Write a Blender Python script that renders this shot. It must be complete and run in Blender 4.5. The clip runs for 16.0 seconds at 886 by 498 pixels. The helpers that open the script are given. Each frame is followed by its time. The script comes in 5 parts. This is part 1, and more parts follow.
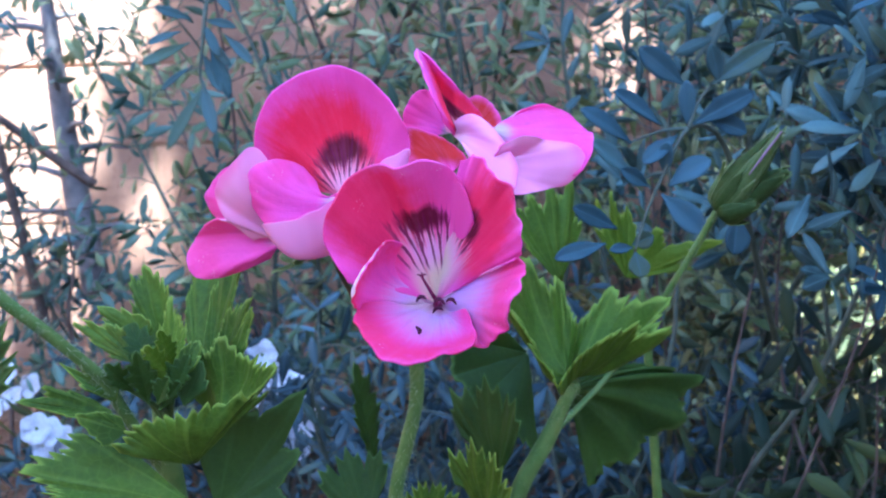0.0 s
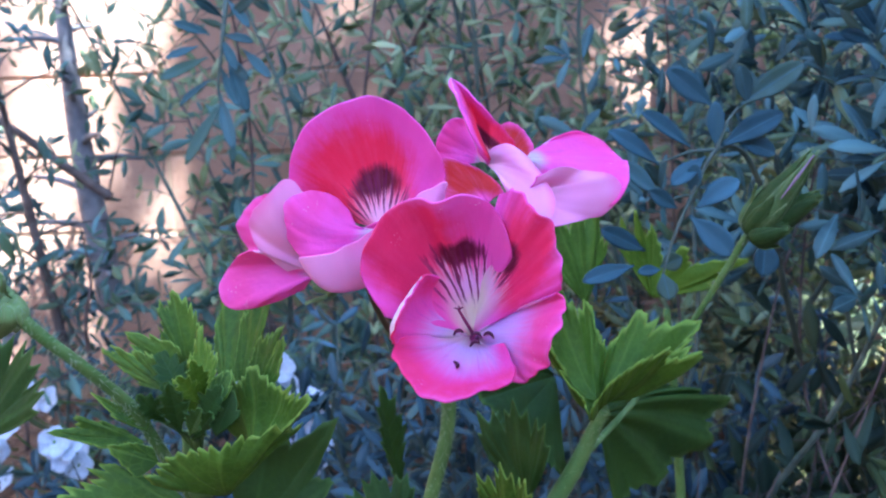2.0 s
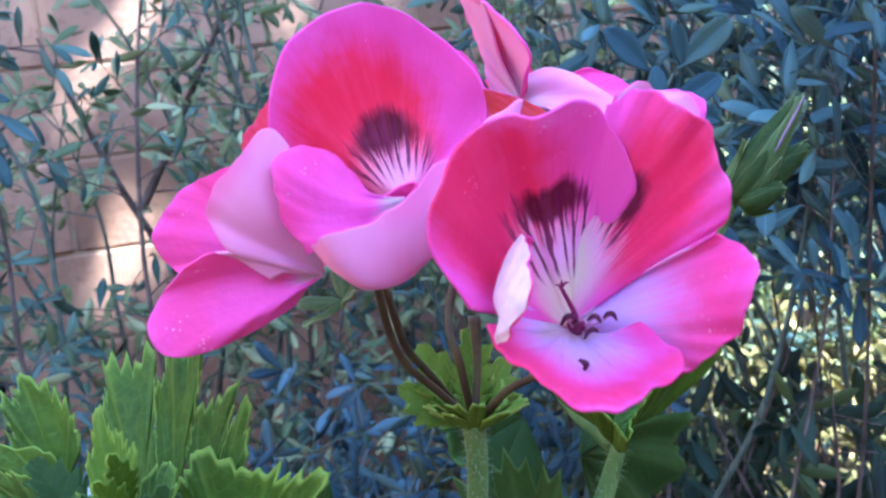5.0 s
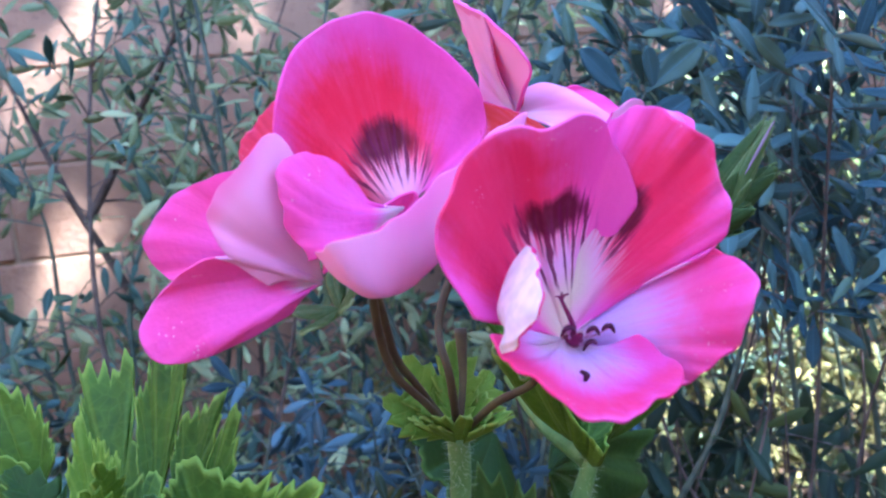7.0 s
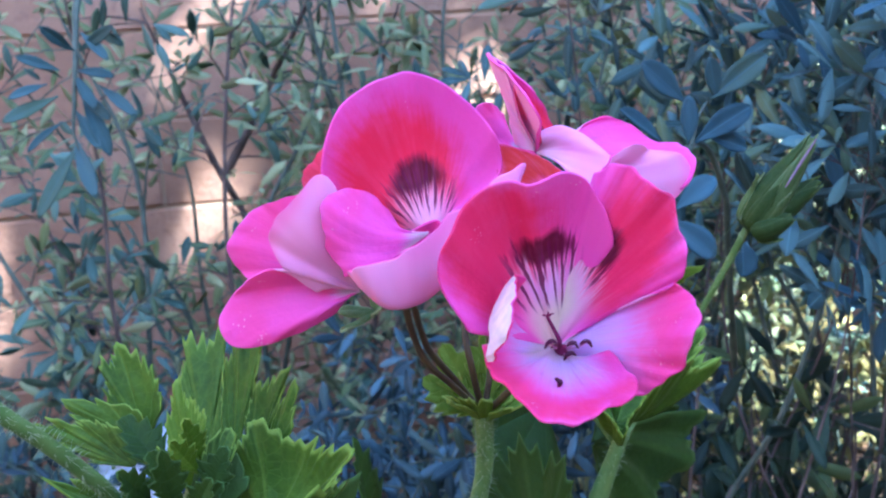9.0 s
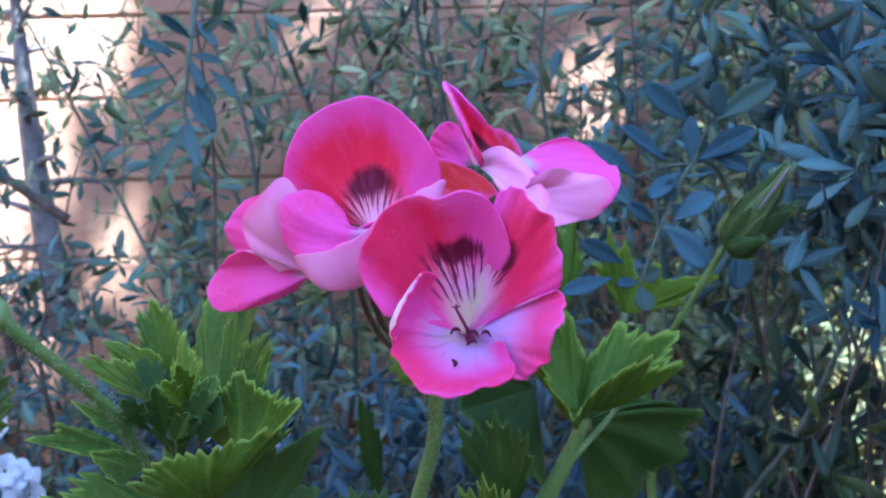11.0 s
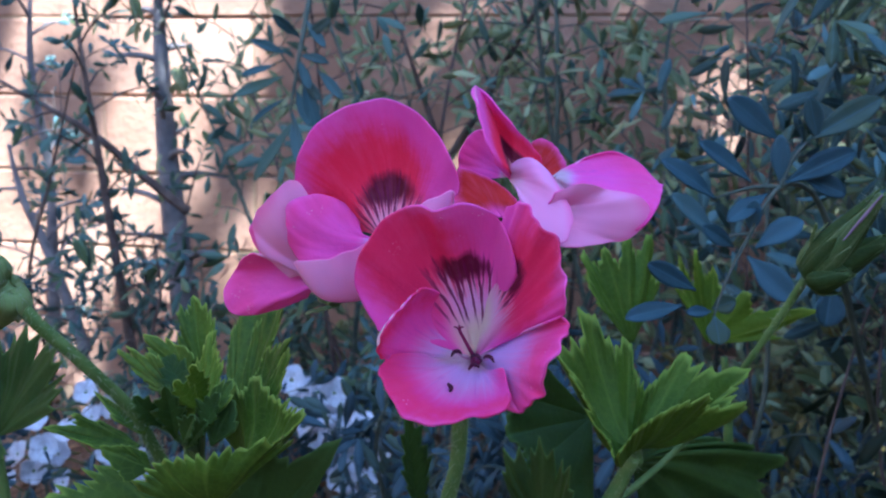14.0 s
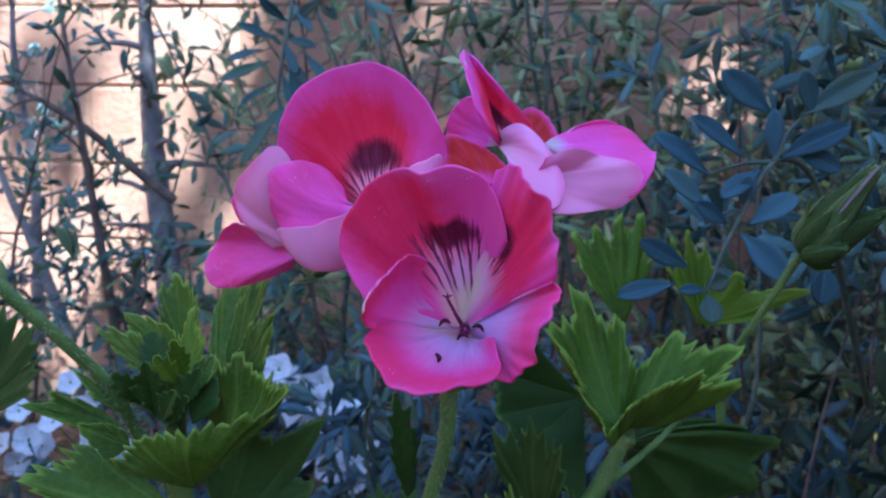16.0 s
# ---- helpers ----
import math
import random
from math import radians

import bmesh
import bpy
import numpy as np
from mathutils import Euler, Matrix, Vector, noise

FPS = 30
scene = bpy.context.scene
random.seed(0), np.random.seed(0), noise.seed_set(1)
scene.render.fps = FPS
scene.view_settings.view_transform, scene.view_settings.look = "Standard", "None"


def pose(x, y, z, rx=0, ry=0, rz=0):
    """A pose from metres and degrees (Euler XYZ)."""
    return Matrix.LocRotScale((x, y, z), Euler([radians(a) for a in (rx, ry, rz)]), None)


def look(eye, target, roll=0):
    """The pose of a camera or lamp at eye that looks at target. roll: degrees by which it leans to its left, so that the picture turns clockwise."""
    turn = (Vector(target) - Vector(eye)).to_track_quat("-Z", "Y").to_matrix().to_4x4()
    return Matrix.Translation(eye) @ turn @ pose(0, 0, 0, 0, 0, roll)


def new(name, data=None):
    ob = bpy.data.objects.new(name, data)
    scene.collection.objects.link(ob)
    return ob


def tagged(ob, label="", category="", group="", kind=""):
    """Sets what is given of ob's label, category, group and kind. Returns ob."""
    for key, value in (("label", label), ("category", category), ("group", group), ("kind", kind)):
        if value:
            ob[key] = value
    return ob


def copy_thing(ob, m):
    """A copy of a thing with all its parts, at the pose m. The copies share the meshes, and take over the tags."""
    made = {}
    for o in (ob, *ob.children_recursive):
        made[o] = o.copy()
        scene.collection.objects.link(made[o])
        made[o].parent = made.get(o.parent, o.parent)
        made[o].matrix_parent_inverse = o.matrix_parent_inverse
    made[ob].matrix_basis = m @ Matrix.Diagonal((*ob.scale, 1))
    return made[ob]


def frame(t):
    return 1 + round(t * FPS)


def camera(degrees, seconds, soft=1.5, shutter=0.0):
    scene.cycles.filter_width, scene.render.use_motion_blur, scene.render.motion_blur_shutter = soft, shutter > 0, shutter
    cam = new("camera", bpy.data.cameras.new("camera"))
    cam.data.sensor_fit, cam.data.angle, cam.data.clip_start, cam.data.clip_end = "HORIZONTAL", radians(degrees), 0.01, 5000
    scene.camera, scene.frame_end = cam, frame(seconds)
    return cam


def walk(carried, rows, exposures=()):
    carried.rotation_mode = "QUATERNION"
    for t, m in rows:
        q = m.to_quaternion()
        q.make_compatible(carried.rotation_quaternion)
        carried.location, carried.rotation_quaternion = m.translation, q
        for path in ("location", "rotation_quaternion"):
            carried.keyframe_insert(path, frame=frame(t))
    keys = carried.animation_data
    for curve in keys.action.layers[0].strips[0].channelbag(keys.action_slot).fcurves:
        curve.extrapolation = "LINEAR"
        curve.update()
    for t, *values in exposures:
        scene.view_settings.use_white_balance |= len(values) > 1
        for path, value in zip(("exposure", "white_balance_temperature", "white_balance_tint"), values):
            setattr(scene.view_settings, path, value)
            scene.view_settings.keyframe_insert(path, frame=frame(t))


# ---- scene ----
cam = camera(51.0, 16.0, soft=2.1)
cam.data.dof.use_dof, cam.data.dof.focus_distance, cam.data.dof.aperture_fstop = True, 0.23, 34.0
PATH = [
    (0, (0.0162, 0.007, 0.5553), (-0.1074, 1.966, 0.1717), -1.6),
    (0.5, (0.0163, 0.003, 0.5543), (-0.1109, 1.966, 0.1935), -1.8),
    (1, (0.0126, 0.004, 0.563), (-0.1144, 1.964, 0.1863), -1.9),
    (1.5, (0.0106, 0.007, 0.5639), (-0.1353, 1.966, 0.1848), -1.5),
    (2, (0.0086, 0.01, 0.5628), (-0.1314, 1.969, 0.1861), -1.8),
    (2.5, (-0.0029, 0.013, 0.57), (-0.0812, 1.979, 0.2136), -2.8),
    (3, (-0.0197, 0.052, 0.5808), (0.04, 2.006, 0.158), -6.5),
    (3.5, (-0.0282, 0.066, 0.5742), (0.1107, 2.009, 0.1218), -9.9),
    (4, (-0.0469, 0.088, 0.5539), (0.2025, 2.026, 0.1272), -9.3),
    (4.5, (-0.0612, 0.104, 0.5288), (0.317, 2.039, 0.1954), -8.6),
    (5, (-0.0601, 0.091, 0.5279), (0.3924, 2.028, 0.3209), -7.4),
    (5.2, (-0.06, 0.098, 0.5269), (0.4459, 2.022, 0.3167), -6.6),
    (7.3, (-0.0711, 0.091, 0.5281), (0.5066, 1.998, 0.351), -5.9),
    (7.5, (-0.0642, 0.089, 0.5296), (0.4903, 2.002, 0.3548), -5.8),
    (8, (-0.0634, 0.082, 0.5327), (0.4147, 2.012, 0.3175), -5.5),
    (8.5, (-0.0568, 0.071, 0.5381), (0.3126, 2.018, 0.2733), -4.5),
    (9, (-0.0533, 0.052, 0.5454), (0.2265, 2.013, 0.2712), -4.2),
    (9.5, (-0.0407, 0.04, 0.5513), (0.1373, 2.012, 0.271), -3.3),
    (9.7, (-0.0365, 0.035, 0.5486), (0.1032, 2.009, 0.2576), -3.1),
    (11.8, (0.0131, 0.002, 0.5561), (-0.1048, 1.975, 0.2501), 0.6),
    (12, (0.0173, 0.002, 0.5543), (-0.1268, 1.973, 0.2485), 0.9),
    (12.5, (0.039, 0.011, 0.5589), (-0.1744, 1.974, 0.2422), 0.6),
    (13, (0.041, 0.014, 0.559), (-0.2388, 1.971, 0.2598), 0.6),
    (13.5, (0.0443, 0.021, 0.5552), (-0.3106, 1.968, 0.2688), 0),
    (14, (0.0294, 0.027, 0.5532), (-0.3143, 1.976, 0.2645), 1),
    (14.5, (0.0285, 0.028, 0.5511), (-0.311, 1.977, 0.2597), 0.9),
    (15, (0.0227, 0.027, 0.5477), (-0.3022, 1.979, 0.2623), 1.2),
    (15.5, (0.0229, 0.036, 0.5447), (-0.3106, 1.986, 0.2537), 1),
    (16, (0.0289, 0.033, 0.5451), (-0.2923, 1.985, 0.25), 1),
]
EXPOSURES = [(0, 3.61, 5040, 10), (2, 3.51, 5040, 10), (3.5, 3.66, 5040, 10), (5, 3.78, 5040, 10), (8, 3.73, 5040, 10), (9.7, 3.61, 5040, 10), (12, 3.23, 5040, 10), (13, 3.03, 5040, 10), (13.6, 2.81, 5040, 10), (14.5, 2.77, 5040, 10), (16, 2.74, 5040, 10)]
walk(cam, [(t, look(eye, target, roll)) for t, eye, target, roll in PATH], EXPOSURES)

GROUND = 0.15
WALL_Y = 1.15

# ---- light ----
world = bpy.data.worlds.new("sky")
scene.world = world
world.use_nodes = True
wn = world.node_tree.nodes
sky = wn.new("ShaderNodeTexSky")
sky.sky_type, sky.sun_disc = "NISHITA", False
SUN_EL, SUN_AZ = 58.0, 32.0          # elevation; degrees by which the light comes from the right of straight behind
sky.sun_elevation, sky.sun_rotation = radians(SUN_EL), radians(180 - SUN_AZ)
wn["Background"].inputs["Strength"].default_value = 0.092
world.node_tree.links.new(sky.outputs[0], wn["Background"].inputs["Color"])
sun = new("sun", bpy.data.lights.new("sun", "SUN"))
sun.data.energy, sun.data.angle, sun.data.color = 5.0, radians(0.5), (1.0, 0.93, 0.82)
toward = Vector((math.sin(radians(SUN_AZ)) * math.cos(radians(SUN_EL)), -math.cos(radians(SUN_AZ)) * math.cos(radians(SUN_EL)), math.sin(radians(SUN_EL))))
sun.matrix_world = look(toward * 10, (0, 0, 0))


# ---- materials ----
class Nodes:
    """A material with short ways to write its nodes."""

    def __init__(self, name):
        self.m = bpy.data.materials.new(name)
        self.m.use_nodes = True
        self.t = self.m.node_tree
        self.n, self.l = self.t.nodes, self.t.links
        self.bsdf = self.n["Principled BSDF"]

    def put(self, socket, v):
        if hasattr(v, "is_linked") or hasattr(v, "links"):
            self.l.new(v, socket)
        elif isinstance(v, tuple) and len(v) == 3 and socket.type == "RGBA":
            socket.default_value = (*v, 1)
        else:
            socket.default_value = v

    def math(self, op, a, b=0.0, c=0.0):
        n = self.n.new("ShaderNodeMath")
        n.operation = op
        for i, v in enumerate((a, b, c)):
            self.put(n.inputs[i], v)
        return n.outputs[0]

    def step(self, x, lo, hi):
        n = self.n.new("ShaderNodeMapRange")
        n.interpolation_type = "SMOOTHSTEP"
        for i, v in enumerate((x, lo, hi)):
            self.put(n.inputs[i], v)
        return n.outputs[0]

    def mix(self, f, a, b, blend="MIX"):
        n = self.n.new("ShaderNodeMix")
        n.data_type, n.blend_type = "RGBA", blend
        self.put(n.inputs[0], f), self.put(n.inputs[6], a), self.put(n.inputs[7], b)
        return n.outputs[2]

    def noise(self, scale, detail=4.0, vector=None, rough=0.55):
        n = self.n.new("ShaderNodeTexNoise")
        n.inputs["Scale"].default_value, n.inputs["Detail"].default_value, n.inputs["Roughness"].default_value = scale, detail, rough
        self.l.new(vector or self.coord("Object"), n.inputs["Vector"])
        return n.outputs["Fac"]

    def voronoi(self, scale, vector=None, feature="F1", out="Distance"):
        n = self.n.new("ShaderNodeTexVoronoi")
        n.feature = feature
        n.inputs["Scale"].default_value = scale
        self.l.new(vector or self.coord("Object"), n.inputs["Vector"])
        return n.outputs[out]

    def coord(self, kind):
        n = self.n.new("ShaderNodeTexCoord")
        return n.outputs[kind]

    def uv(self):
        n = self.n.new("ShaderNodeSeparateXYZ")
        self.l.new(self.coord("UV"), n.inputs[0])
        return n.outputs[0], n.outputs[1]

    def vec(self, x, y, z=0.0):
        n = self.n.new("ShaderNodeCombineXYZ")
        for i, v in enumerate((x, y, z)):
            self.put(n.inputs[i], v)
        return n.outputs[0]

    def rand(self, island=False):
        if island:
            return self.n.new("ShaderNodeNewGeometry").outputs["Random Per Island"]
        return self.n.new("ShaderNodeObjectInfo").outputs["Random"]

    def bump(self, height, strength, distance):
        n = self.n.new("ShaderNodeBump")
        n.inputs["Strength"].default_value, n.inputs["Distance"].default_value = strength, distance
        self.l.new(height, n.inputs["Height"])
        self.l.new(n.outputs[0], self.bsdf.inputs["Normal"])

    def done(self, color, rough=0.5, lucent=0.0, tint=None, spec=0.5):
        b = self.bsdf
        self.put(b.inputs["Base Color"], color)
        self.put(b.inputs["Roughness"], rough)
        b.inputs["Specular IOR Level"].default_value = spec
        if lucent:
            tr = self.n.new("ShaderNodeBsdfTranslucent")
            self.put(tr.inputs["Color"], tint if tint is not None else color)
            mx = self.n.new("ShaderNodeMixShader")
            mx.inputs[0].default_value = lucent
            self.l.new(b.outputs[0], mx.inputs[1])
            self.l.new(tr.outputs[0], mx.inputs[2])
            self.l.new(mx.outputs[0], self.n["Material Output"].inputs["Surface"])
        return self.m


PINK, RED, DARK, WHITE = (0.89, 0.115, 0.54), (0.86, 0.026, 0.10), (0.085, 0.003, 0.018), (0.70, 0.50, 0.90)


def petal_face(name, upper, white=0.32, blotch=True, bu0=0.46, bv0=0.0, rv0=0.0, blush=0.75, pale_to=0.50, cream=0.8, red_as=RED, paleness=0.85, vein_from=0.10, vein_wide=0.52, blot_wide=0.34, red_wide=0.86, red_tall=0.42, blot_tall=0.125, pale_wide=0.34):
    """Petal pigment: u runs from the claw to the rim, v across. bu0, bv0: middle of the dark blotch; rv0: middle of the red zone across."""
    k = Nodes(name)
    u, v = k.uv()
    r = k.math("SQRT", k.math("ADD", k.math("MULTIPLY", u, u), k.math("MULTIPLY", k.math("MULTIPLY", v, v), 0.45)))
    ang = k.math("ARCTAN2", k.math("SUBTRACT", v, bv0 * 0.5), k.math("ADD", u, 0.12))
    streak = k.noise(1.0, 3.0, k.vec(k.math("MULTIPLY", ang, 14.0), k.math("MULTIPLY", u, 2.0), k.rand()))
    thread = k.noise(1.0, 4.0, k.vec(k.math("MULTIPLY", ang, 34.0), k.math("MULTIPLY", u, 4.5), k.rand()))
    soft = k.noise(140.0, 3.0)
    rr = k.math("ADD", r, k.math("MULTIPLY", k.math("SUBTRACT", streak, 0.5), 0.16))
    av = k.math("ABSOLUTE", v)
    wob = k.math("MULTIPLY", k.math("SUBTRACT", streak, 0.5), 0.22)
    hair = k.math("MULTIPLY", k.math("SUBTRACT", thread, 0.5), 0.9)
    if upper:
        du, dv = k.math("DIVIDE", k.math("SUBTRACT", u, bu0 + 0.09), red_tall), k.math("DIVIDE", k.math("SUBTRACT", v, rv0), red_wide)
        reach = k.math("SQRT", k.math("ADD", k.math("MULTIPLY", du, du), k.math("MULTIPLY", dv, dv)))
        red = k.step(k.math("ADD", reach, k.math("ADD", k.math("MULTIPLY", hair, 0.35), k.math("MULTIPLY", k.math("SUBTRACT", soft, 0.5), 0.5))), 1.22, 0.58)
        color = k.mix(red, PINK, red_as)
        color_plain = color
        vs = k.math("ABSOLUTE", k.math("SUBTRACT", v, bv0))
        pale = k.math("MULTIPLY", k.step(k.math("ADD", u, k.math("MULTIPLY", hair, 0.5)), pale_to, pale_to - 0.26), k.step(k.math("SUBTRACT", vs, k.math("MULTIPLY", u, 0.25)), pale_wide, -0.02))
        color = k.mix(k.math("MULTIPLY", pale, paleness), color, (0.86, 0.60, 0.86))
        color = k.mix(k.math("MULTIPLY", k.math("MULTIPLY", k.step(u, 0.36, 0.16), k.step(vs, 0.30, 0.05)), cream), color, (0.80, 0.78, 0.52))
        bend = k.math("ADD", k.math("MULTIPLY", k.math("SUBTRACT", k.noise(1.0, 2.0, k.vec(k.math("MULTIPLY", ang, 5.0), k.math("MULTIPLY", u, 5.0), k.rand())), 0.5), 3.0), k.math("MULTIPLY", u, 2.0))
        one = k.math("ABSOLUTE", k.math("SINE", k.math("ADD", k.math("MULTIPLY", ang, 23.0), bend)))
        two = k.math("ABSOLUTE", k.math("SINE", k.math("ADD", k.math("MULTIPLY", ang, 27.0), k.math("MULTIPLY", bend, -0.8))))
        line = k.math("MAXIMUM", k.step(one, 0.50, 0.40), k.math("MULTIPLY", k.step(two, 0.36, 0.26), k.step(u, bu0 - 0.22, bu0 - 0.08)))
        vein = k.math("MULTIPLY", line, k.math("MULTIPLY", k.step(k.math("ADD", u, wob), vein_from, vein_from + 0.10), k.math("MULTIPLY", k.step(k.math("ADD", u, k.math("MULTIPLY", hair, 0.6)), bu0 + 0.06, bu0 - 0.04), k.step(vs, vein_wide, vein_wide * 0.58))))
        bu = k.math("DIVIDE", k.math("SUBTRACT", k.math("ADD", k.math("ADD", u, k.math("MULTIPLY", hair, 0.07)), k.math("MULTIPLY", k.math("SUBTRACT", soft, 0.5), 0.10)), bu0), blot_tall)
        bv = k.math("DIVIDE", k.math("ADD", k.math("SUBTRACT", v, bv0), k.math("MULTIPLY", wob, 0.4)), blot_wide)
        blot = k.step(k.math("SQRT", k.math("ADD", k.math("MULTIPLY", bu, bu), k.math("MULTIPLY", bv, bv))), 1.20, 0.55)
        color = k.mix(k.math("MULTIPLY", blot, 0.94), color, DARK)
        color = k.mix(k.math("MULTIPLY", vein, 0.90), color, (0.14, 0.004, 0.055))
        color = color if blotch else color_plain
    else:
        color = k.mix(k.step(k.math("ADD", rr, k.math("MULTIPLY", hair, 0.10)), white * 0.6, white * 2.6), WHITE, PINK)
        glow = k.math("MULTIPLY", k.math("MULTIPLY", k.step(rr, 0.48, 0.78), k.step(rr, 1.15, 0.90)), k.step(k.math("ADD", soft, k.math("MULTIPLY", v, -0.18)), 0.12, 0.58))
        color = k.mix(k.math("MULTIPLY", glow, blush), color, (0.88, 0.030, 0.15))
        fine = k.step(k.math("ABSOLUTE", k.math("SINE", k.math("ADD", k.math("MULTIPLY", ang, 15.0), k.math("MULTIPLY", streak, 6.0)))), 0.22, 0.05)
        color = k.mix(k.math("MULTIPLY", k.math("MULTIPLY", fine, 0.30), k.step(rr, 0.66, 0.35)), color, (0.50, 0.10, 0.60))
        color = k.mix(k.math("MULTIPLY", k.step(u, 0.20, 0.08), 0.6), color, (0.62, 0.50, 0.40))
    color = k.mix(k.math("MULTIPLY", k.step(k.math("ADD", k.math("MULTIPLY", streak, 0.6), k.math("MULTIPLY", soft, 0.4)), 0.44, 0.68), 0.08), color, (0.95, 0.26, 0.64))
    rim = k.step(k.math("ADD", k.math("MAXIMUM", u, av), k.math("MULTIPLY", k.math("SUBTRACT", soft, 0.5), 0.25)), 0.90, 1.04)
    color = k.mix(k.math("MULTIPLY", rim, 0.35), color, (0.90, 0.24, 0.74))
    speck = k.math("MULTIPLY", k.step(k.voronoi(1100.0), 0.30, 0.12), k.step(k.math("MAXIMUM", u, av), 0.70, 0.86))
    color = k.mix(k.math("MULTIPLY", speck, k.step(k.noise(160.0, 1.0), 0.61, 0.70)), color, (0.94, 0.48, 0.74))
    k.bump(k.math("ADD", k.math("ADD", k.math("MULTIPLY", thread, 0.3), k.noise(90.0, 2.0)), k.math("MULTIPLY", k.noise(700.0, 2.0), 0.5)), 0.45, 0.0009)
    return k.done(color, 0.62, 0.28, spec=0.25)


def petal_back():
    k = Nodes("petal_underside")
    u, v = k.uv()
    soft = k.noise(120.0, 3.0)
    ang = k.math("ARCTAN2", v, k.math("ADD", u, 0.12))
    color = k.mix(k.step(k.math("ADD", u, k.math("MULTIPLY", k.math("SUBTRACT", soft, 0.5), 0.3)), 0.05, 0.42), (0.87, 0.58, 0.82), (0.89, 0.38, 0.72))
    color = k.mix(k.step(k.math("MAXIMUM", u, k.math("ABSOLUTE", v)), 0.80, 1.0), color, (0.88, 0.24, 0.58))
    k.bump(k.math("ADD", k.noise(1.0, 3.0, k.vec(k.math("MULTIPLY", ang, 12.0), u, 0.0)), soft), 0.2, 0.0003)
    return k.done(color, 0.65, 0.28, (0.9, 0.10, 0.38), spec=0.25)


def leaf_mat(name, light, dark, vein, veins=7.0, lucent=0.22, rough=0.5):
    k = Nodes(name)
    u, v = k.uv()
    big, small = k.noise(35.0, 4.0), k.noise(420.0, 3.0)
    color = k.mix(k.step(k.math("ADD", k.math("MULTIPLY", big, 0.7), k.math("MULTIPLY", small, 0.3)), 0.32, 0.68), dark, light)
    color = k.mix(k.math("MULTIPLY", k.rand(), 0.35), color, light)
    rib = k.step(k.math("ABSOLUTE", k.math("SUBTRACT", k.math("FRACT", k.math("ADD", k.math("MULTIPLY", v, veins), 0.5)), 0.5)), 0.11, 0.02)
    net = k.step(k.voronoi(300.0, feature="DISTANCE_TO_EDGE"), 0.10, 0.02)
    color = k.mix(k.math("MULTIPLY", rib, 0.18), color, vein)
    color = k.mix(k.math("MULTIPLY", net, 0.08), color, vein)
    # Margin lightened with the vein colour, painting in light caught by the edges.
    color = k.mix(k.math("MULTIPLY", k.step(u, 0.94, 1.0), 0.7), color, vein)
    k.bump(k.math("SUBTRACT", small, k.math("ADD", k.math("MULTIPLY", rib, 0.9), k.math("MULTIPLY", net, 0.2))), 0.45, 0.0006)
    return k.done(color, rough + 0.08, lucent, k.mix(0.5, color, (0.35, 0.55, 0.05)), spec=0.2)


def bush_mat(name, dark, light, tint, island=False, rough=0.55, odd=0.75):
    k = Nodes(name)
    u, v = k.uv()
    one = k.rand(island)
    color = k.mix(k.math("POWER", one, 1.7), dark, light)
    color = k.mix(k.math("MULTIPLY", k.step(k.math("FRACT", k.math("MULTIPLY", one, 7.3)), 0.60, 0.95), odd), color, (0.12, 0.17, 0.055))
    color = k.mix(k.step(k.noise(60.0, 3.0), 0.35, 0.75), color, k.mix(0.35, color, light))
    color = k.mix(k.math("MULTIPLY", k.step(k.math("ABSOLUTE", v), 0.10, 0.02), 0.5), color, light)
    k.bump(k.noise(500.0, 2.0), 0.3, 0.0004)
    return k.done(color, rough, 0.16, tint, spec=0.22)


def stem_mat(name, a, b, scale=120.0, rough=0.55):
    k = Nodes(name)
    color = k.mix(k.step(k.noise(scale, 4.0), 0.3, 0.7), a, b)
    k.bump(k.noise(scale * 5, 3.0), 0.4, 0.0006)
    return k.done(color, rough, spec=0.3)


def plain_mat(name, color, rough=0.5, lucent=0.0):
    k = Nodes(name)
    c = k.mix(k.step(k.noise(300.0, 3.0), 0.3, 0.7), color, tuple(x * 0.8 for x in color))
    return k.done(c, rough, lucent, spec=0.3)


def adobe_mat():
    k = Nodes("adobe_block")
    color = k.mix(k.rand(), (0.25, 0.145, 0.095), (0.34, 0.205, 0.140))
    color = k.mix(k.step(k.noise(9.0, 6.0), 0.35, 0.7), color, (0.37, 0.235, 0.165))
    color = k.mix(k.math("MULTIPLY", k.step(k.noise(90.0, 5.0), 0.52, 0.68), 0.5), color, (0.22, 0.13, 0.10))
    k.bump(k.math("ADD", k.noise(140.0, 6.0), k.noise(18.0, 3.0)), 0.6, 0.003)
    return k.done(color, 0.92, spec=0.2)


def mortar_mat():
    k = Nodes("mortar")
    color = k.mix(k.noise(60.0, 5.0), (0.26, 0.175, 0.115), (0.38, 0.28, 0.18))
    k.bump(k.noise(300.0, 4.0), 0.6, 0.002)
    return k.done(color, 0.95, spec=0.2)


def soil_mat():
    k = Nodes("soil")
    color = k.mix(k.step(k.noise(14.0, 6.0), 0.3, 0.7), (0.07, 0.045, 0.03), (0.17, 0.12, 0.085))
    color = k.mix(k.step(k.voronoi(90.0), 0.32, 0.12), color, (0.22, 0.16, 0.11))
    k.bump(k.math("ADD", k.noise(60.0, 6.0), k.voronoi(110.0)), 0.9, 0.012)
    return k.done(color, 0.95, spec=0.2)


